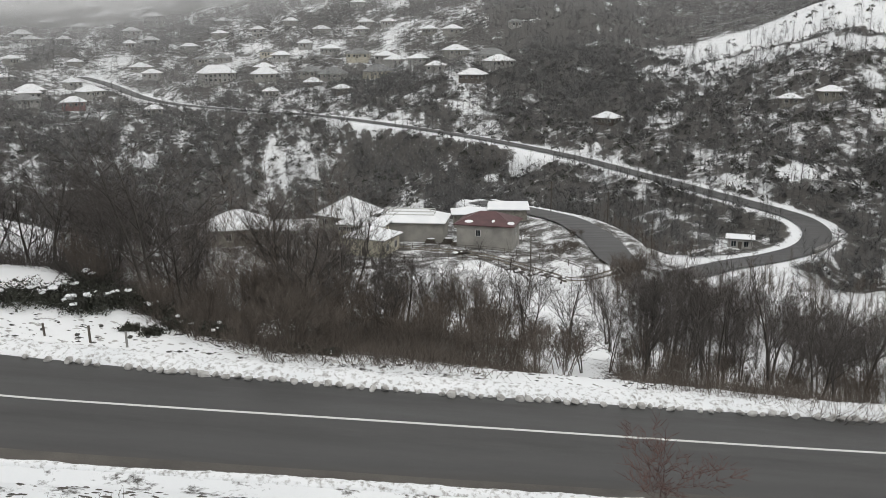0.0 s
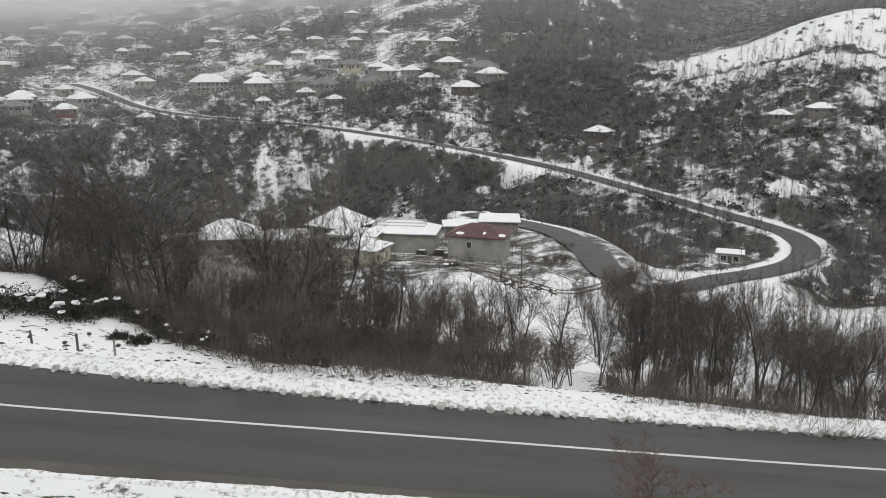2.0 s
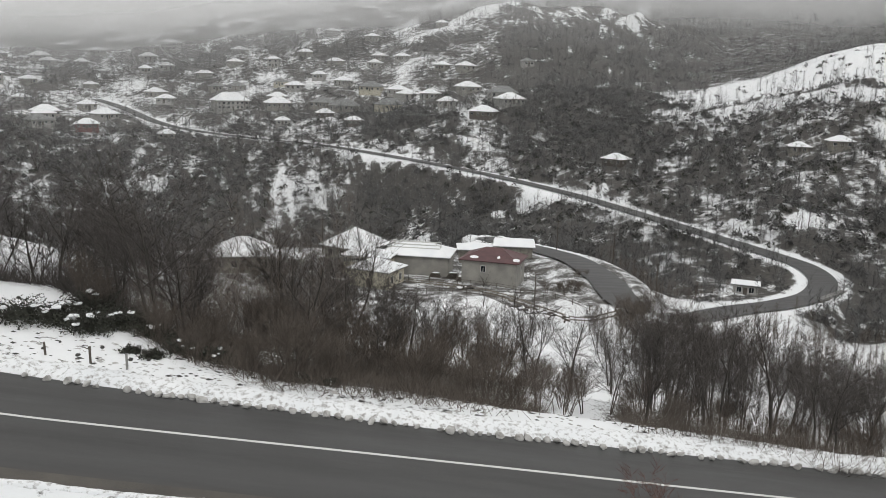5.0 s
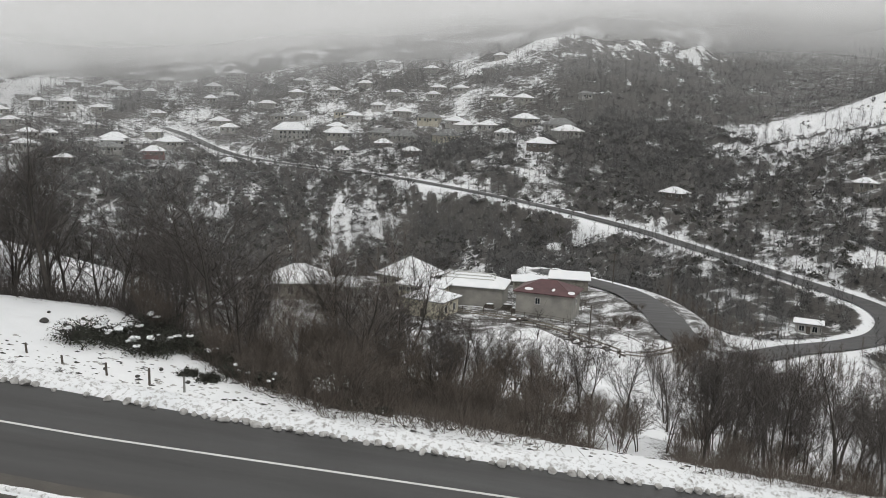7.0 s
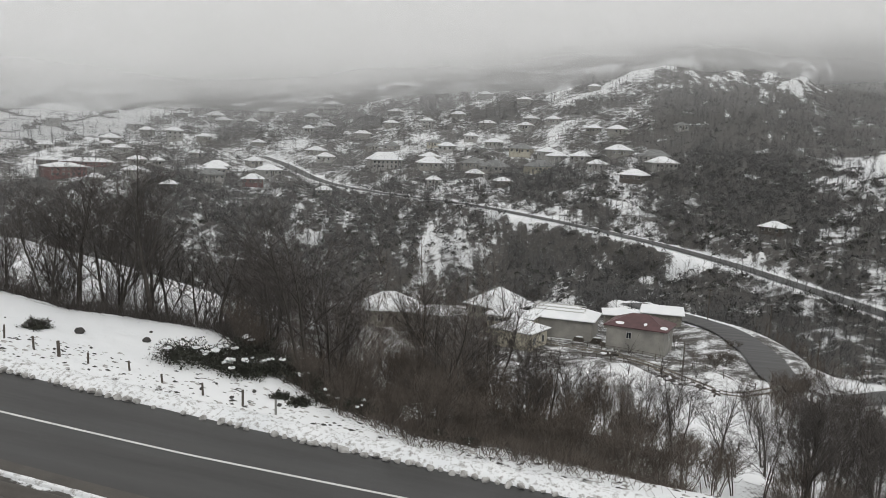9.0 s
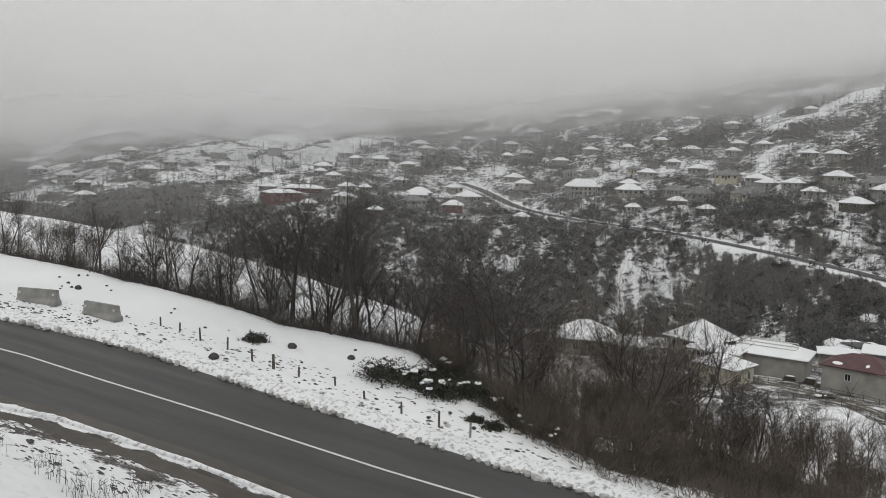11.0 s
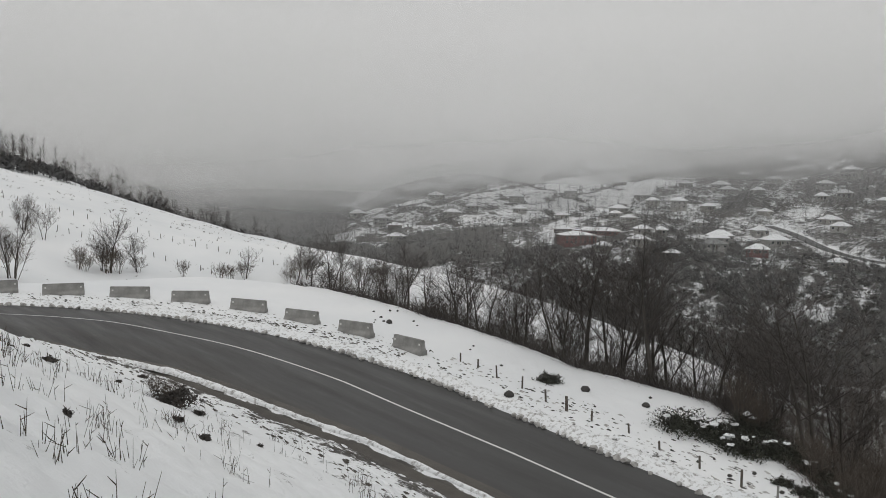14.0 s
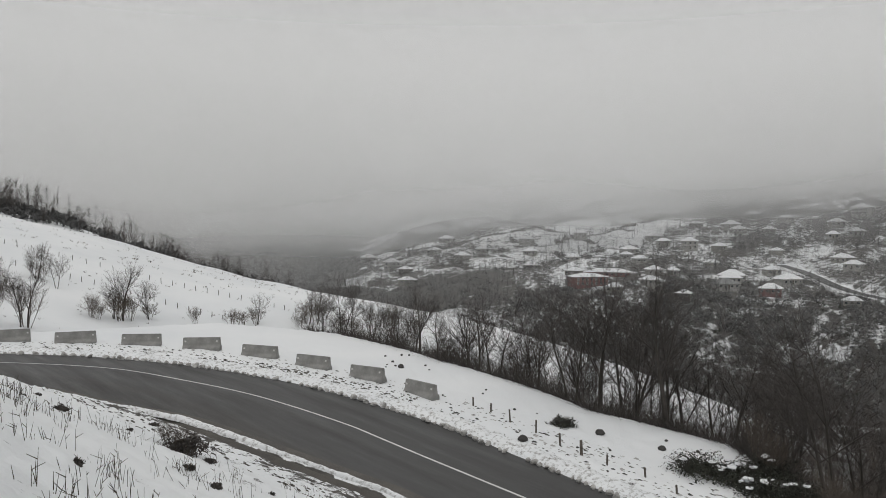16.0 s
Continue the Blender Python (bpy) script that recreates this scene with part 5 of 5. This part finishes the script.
def clods():
    """Rounded dirty snow clods pushed against the road's edge."""
    r = random.Random(9)
    line = spline(ROAD_A[near], 0.55)
    d = np.gradient(line[:, :2], axis=0)
    d /= np.linalg.norm(d, axis=1)[:, None]
    bm = bmesh.new()
    for k, p in enumerate(line):
        if r.random() < 0.12:
            continue
        o = -float(far_edge(p[0])) + r.uniform(0.06, 0.24)
        s = r.uniform(0.10, 0.18)
        m = pose(p[0] - d[k, 1] * o, p[1] + d[k, 0] * o, p[2] + 0.06 + s * 0.1, r.uniform(0, 40), r.uniform(0, 40), r.uniform(0, 360)) @ Matrix.Diagonal((s * r.uniform(0.9, 1.6), s, s * r.uniform(0.7, 1.0), 1))
        got = bmesh.ops.create_icosphere(bm, subdivisions=2, radius=1, matrix=m)["verts"]
        for v in got:
            v.co += noise.noise_vector(v.co * 5.0) * s * 0.55 + Vector((r.uniform(-1, 1), r.uniform(-1, 1), r.uniform(-1, 1))) * s * 0.10
    ob = part("snow_clods", bm, M_CLOD)
    return tagged(ob, "rounded dirty snow clods along the asphalt edge", "snow", kind="stuff")


clods()


# ---- small growth and stones ----
def stone(x, y, s, label="dark field stone lying in the snow"):
    bm = bmesh.new()
    bmesh.ops.create_icosphere(bm, subdivisions=2, radius=s)
    for v in bm.verts:
        v.co *= 1 + 0.35 * noise.noise(v.co * (1.6 / s) + Vector((x, y, 0)))
        v.co.z *= 0.75
    ob = part("stone", bm, M_STONE)
    ob.location = (x, y, ground1(x, y) + s * 0.3)
    tagged(ob, label, "stone", "field stones")


SR = random.Random(17)
stone(-24.9, 36.6, 0.24, "rounded dark boulder on the snowy meadow")
stone(-21.7, 37.3, 0.2)
stone(-26.7, 32.5, 0.26, "flat dark stone in trodden snow")
stone(-41.2, 37.5, 0.22)
# Two stone shapes stand in for an overhang of bare mossy earth.
stone(-4.7, 1.4, 0.34, "dark lump of bare mossy earth at the edge of the slope")
stone(-5.4, 1.2, 0.28, "dark lump of bare mossy earth at the edge of the slope")
for _ in range(46):
    b = SR.uniform(18, 50)
    d = float(shelf(b)) - SR.uniform(1, 13)
    x, y = polar(b, d)
    if to_line(x, y, ROAD_A)[0][0] > 5.5:
        stone(x, y, SR.uniform(0.04, 0.11))


def leafy_bush(x, y, size, snow, label, mat=None):
    """A low dark evergreen bush: stems, many small leaves and pads of snow."""
    r = np.random.RandomState(int(abs(x * 10 + y)) % 1000)
    root = new("evergreen_bush")
    root.location = (x, y, ground1(x, y) - 0.05)
    tagged(root, label, "bush", "evergreen bushes")
    n = int((2600 if snow else 1900) * size)
    u = r.normal(0, 1, (n, 3))
    u /= np.linalg.norm(u, axis=1)[:, None]
    u[:, 2] = np.abs(u[:, 2])
    lump = 1 + 0.4 * np.sin(u[:, 0] * 5 + x) * np.cos(u[:, 1] * 6 + y)
    c = u * (size * r.uniform(0.35, 1.0, n) * lump)[:, None] * np.array([1.1, 1.0, 0.62])
    v = [c + r.normal(0, 0.042, (n, 3)) for _ in range(3)]
    k = np.arange(n)
    o = new("foliage", tri_mesh("foliage", np.concatenate(v), np.stack([k, k + n, k + 2 * n], -1), mat or M_GREEN))
    o.parent = root
    tagged(o, kind="stuff")
    sv, st = [], []
    for _ in range(90):
        a = r.uniform(0, 6.28)
        q = Vector((math.cos(a) * size * r.uniform(0.3, 0.95), math.sin(a) * size * r.uniform(0.3, 0.95), size * r.uniform(0.25, 0.62)))
        tube(sv, st, q * r.uniform(0, 0.4), q + Vector((r.normal(0, 0.1), r.normal(0, 0.1), r.uniform(0, 0.15))) * size, 0.014, 0.004, 3)
    o = new("stem_tangle", tri_mesh("stem_tangle", np.array([tuple(p) for p in sv]), np.array(st), M_BARK))
    o.parent = root
    tagged(o, kind="stuff")
    for q in range(snow):
        a, e = r.uniform(0, 6.28), r.uniform(0.15, 0.8)
        s = size * r.uniform(0.05, 0.13)
        bm = bmesh.new()
        bmesh.ops.create_icosphere(bm, subdivisions=2, radius=1, matrix=pose(math.cos(a) * e * size, math.sin(a) * e * size, size * 0.62 * math.sqrt(1 - e * e) * r.uniform(0.9, 1.1), 0, 0, math.degrees(a)) @ Matrix.Diagonal((s * 1.6, s, s * 0.35, 1)))
        for w in bm.verts:
            w.co += Vector(r.normal(0, 0.2, 3)) * s
        part("snow_pad", bm, M_SNOW, root, "pad of snow on the leaves")


for x, y, s, n in ((-19.0, 35.8, 1.5, 5), (-17.3, 36.2, 1.4, 6), (-15.8, 35.6, 1.3, 5), (-14.5, 36.6, 1.3, 4), (-16.8, 38.0, 1.5, 3), (-13.2, 36.2, 1.1, 4), (-11.5, 34.6, 0.9, 4), (-10.0, 34.2, 0.9, 3), (-12.2, 33.3, 0.55, 0), (-13.2, 33.5, 0.5, 0),
                   (-6.2, 33.2, 0.6, 2), (-4.8, 33.1, 0.5, 3)):
    leafy_bush(x, y, s, n, "dark evergreen bramble bush with pads of snow" if n else "low dark bramble by the verge posts")
leafy_bush(-27.3, 14.4, 0.95, 0, "dark scrubby leafless bush above the road ditch", M_TWIG_NEAR)
leafy_bush(-27.0, 36.2, 0.75, 0, "small dark leafless shrub alone on the snowy meadow")

# Low twiggy clumps stand in for the dark spots on the bank.
for k, (x, y) in enumerate(((-31.0, 10.3), (-27.6, 10.3), (-28.9, 13.2), (-22.5, 12.0), (-16.2, 6.3), (-19.9, 11.4), (-26.1, 14.7), (-35.1, 12.3), (-34.5, 16.9), (-22.9, 15.1))):
    leafy_bush(x, y, (0.17, 0.24, 0.13, 0.19, 0.12)[k % 5], 0, "low dark clump on the snowy bank", M_TWIG_NEAR)


def sapling(x, y, h, label):
    rr = random.Random(int(x * 7 + 300))
    root = tree_thing("sapling", rr, label, "sapling", (M_RED_TWIG, M_RED_TWIG), height=h, spread=0.8, stems=1, depth=4, twigs=3, thick=0.45)
    root.location = (x, y, ground1(x, y) - 0.1)


sapling(5.9, 20.8, 3.7, "thin reddish leafless sapling on the near roadside bank")


def weeds():
    """Dry stalks standing out of the snow on the bank under the lookout."""
    r = np.random.RandomState(41)
    n = 1200
    b, d = np.radians(r.uniform(22, 92, n)), np.sqrt(r.uniform(60, 900, n))
    x, y = -d * np.sin(b), d * np.cos(b)
    e = to_line(x, y, ROAD_A)[0]
    keep = (e > 8) & (waves(x, y, 4.5, 43) > 0.32)
    x, y = x[keep], y[keep]
    v, t = [], []
    for px_, py_ in zip(x, y):
        z0 = ground1(px_, py_)
        for _ in range(r.randint(2, 9)):
            p = Vector((px_ + r.normal(0, 0.16), py_ + r.normal(0, 0.16), z0 - 0.05))
            h = r.uniform(0.12, 0.55)
            q = p + Vector((r.normal(0, 0.18) * h, r.normal(0, 0.18) * h, h))
            tube(v, t, p, q, 0.0075, 0.003, 3)
            if r.uniform() < 0.5:
                m = p.lerp(q, r.uniform(0.5, 0.9))
                tube(v, t, m, m + Vector((r.normal(0, 0.09), r.normal(0, 0.09), 0.1)), 0.009, 0.004, 3)
    ob = new("dry_weeds", tri_mesh("dry_weeds", np.array([tuple(p) for p in v]), np.array(t), M_GRASS))
    tagged(ob, "dry weed stalks standing out of the snowy bank", "weeds", kind="stuff")


weeds()


# ---- culvert under the hairpin ----
def culvert():
    root = new("culvert")
    root.matrix_world = pose(95.0, 201.8, -37.3, 0, 0, 42)
    tagged(root, "low stone culvert wall carrying the hairpin bend", "culvert")
    part("wall", box(-7, -0.5, -4.5, -1.6, 0.5, 0.1), WALLS["stone"], root, bevel=0.05)
    part("wall", box(1.6, -0.5, -4.5, 6, 0.5, 0.1), WALLS["stone"], root, bevel=0.05)
    part("beam", box(-7.2, -0.7, 0.1, 6.2, 0.7, 0.5), M_CONCRETE, root, bevel=0.04)
    # A darker slab closes the opening between the two walls.
    part("back_wall", box(-1.6, 0.3, -4.5, 1.6, 0.5, 0.1), M_STONE, root)


culvert()


# ---- trodden verge: snow lumps and footprints ----
def trodden(name, n, lo, hi, x0, x1, size, mat, label, seed):
    """Small flattened lumps scattered along the road's side."""
    r = random.Random(seed)
    line = ROAD_A[(ROAD_A[:, 0] > x0) & (ROAD_A[:, 0] < x1) & (ROAD_A[:, 1] > 5)]
    d = np.gradient(line[:, :2], axis=0)
    d /= np.linalg.norm(d, axis=1)[:, None]
    spots_ = []
    for _ in range(n):
        k = r.randrange(len(line))
        o = r.uniform(lo, hi) + (float(near_edge(line[k, 0])) - 4.1 if lo > 0 else 3.15 - float(far_edge(line[k, 0])))
        s_ = r.uniform(-0.5, 0.5)
        spots_.append((line[k, 0] - d[k, 1] * o + d[k, 0] * s_, line[k, 1] + d[k, 0] * o + d[k, 1] * s_))
    zs = ground(np.array([p[0] for p in spots_]), np.array([p[1] for p in spots_]))
    v, f = [], []
    for (x, y), z in zip(spots_, zs):
        a, s = r.uniform(0, 6.28), size * r.uniform(0.5, 1.5)
        base = len(v)
        v.append((x, y, z + s * 0.32))
        for q in range(6):
            an = a + q * 1.047
            rr = s * r.uniform(0.7, 1.2)
            v.append((x + math.cos(an) * rr * 1.5, y + math.sin(an) * rr * 0.7, z - 0.02))
        f += [(base, base + 1 + q, base + 1 + (q + 1) % 6) for q in range(6)]
    tagged(new(name, mesh_of(name, v, f, mat)), label, "snow", kind="stuff")


trodden("muddy_crumbs", 420, -5.4, -3.7, -47, -34, 0.10, M_MUD, "brown mud churned into the verge below the barriers", 60)
trodden("trodden_snow", 1500, -7.5, -4.2, -60, 50, 0.10, M_CLOD, "trodden dirty snow crumbs on the verge", 61)
# Dark raised specks here and by the ditch mark the footprint dents.
trodden("bare_specks", 900, -7.0, -4.4, -60, 50, 0.10, M_STONE, "small dark specks in the trodden snow of the verge", 62)
trodden("trodden_snow", 1300, 6.6, 10.5, -52, 40, 0.12, M_SNOW, "lumpy ploughed snow beside the ditch", 63)
trodden("bare_specks", 2600, 5.9, 10.5, -52, 40, 0.10, M_MUD, "small dark specks in the trodden snow by the ditch", 64)
trodden("grit", 240, 3.3, 4.3, -52, 30, 0.05, M_DIRT, "grit and small stones on the road shoulder", 65)
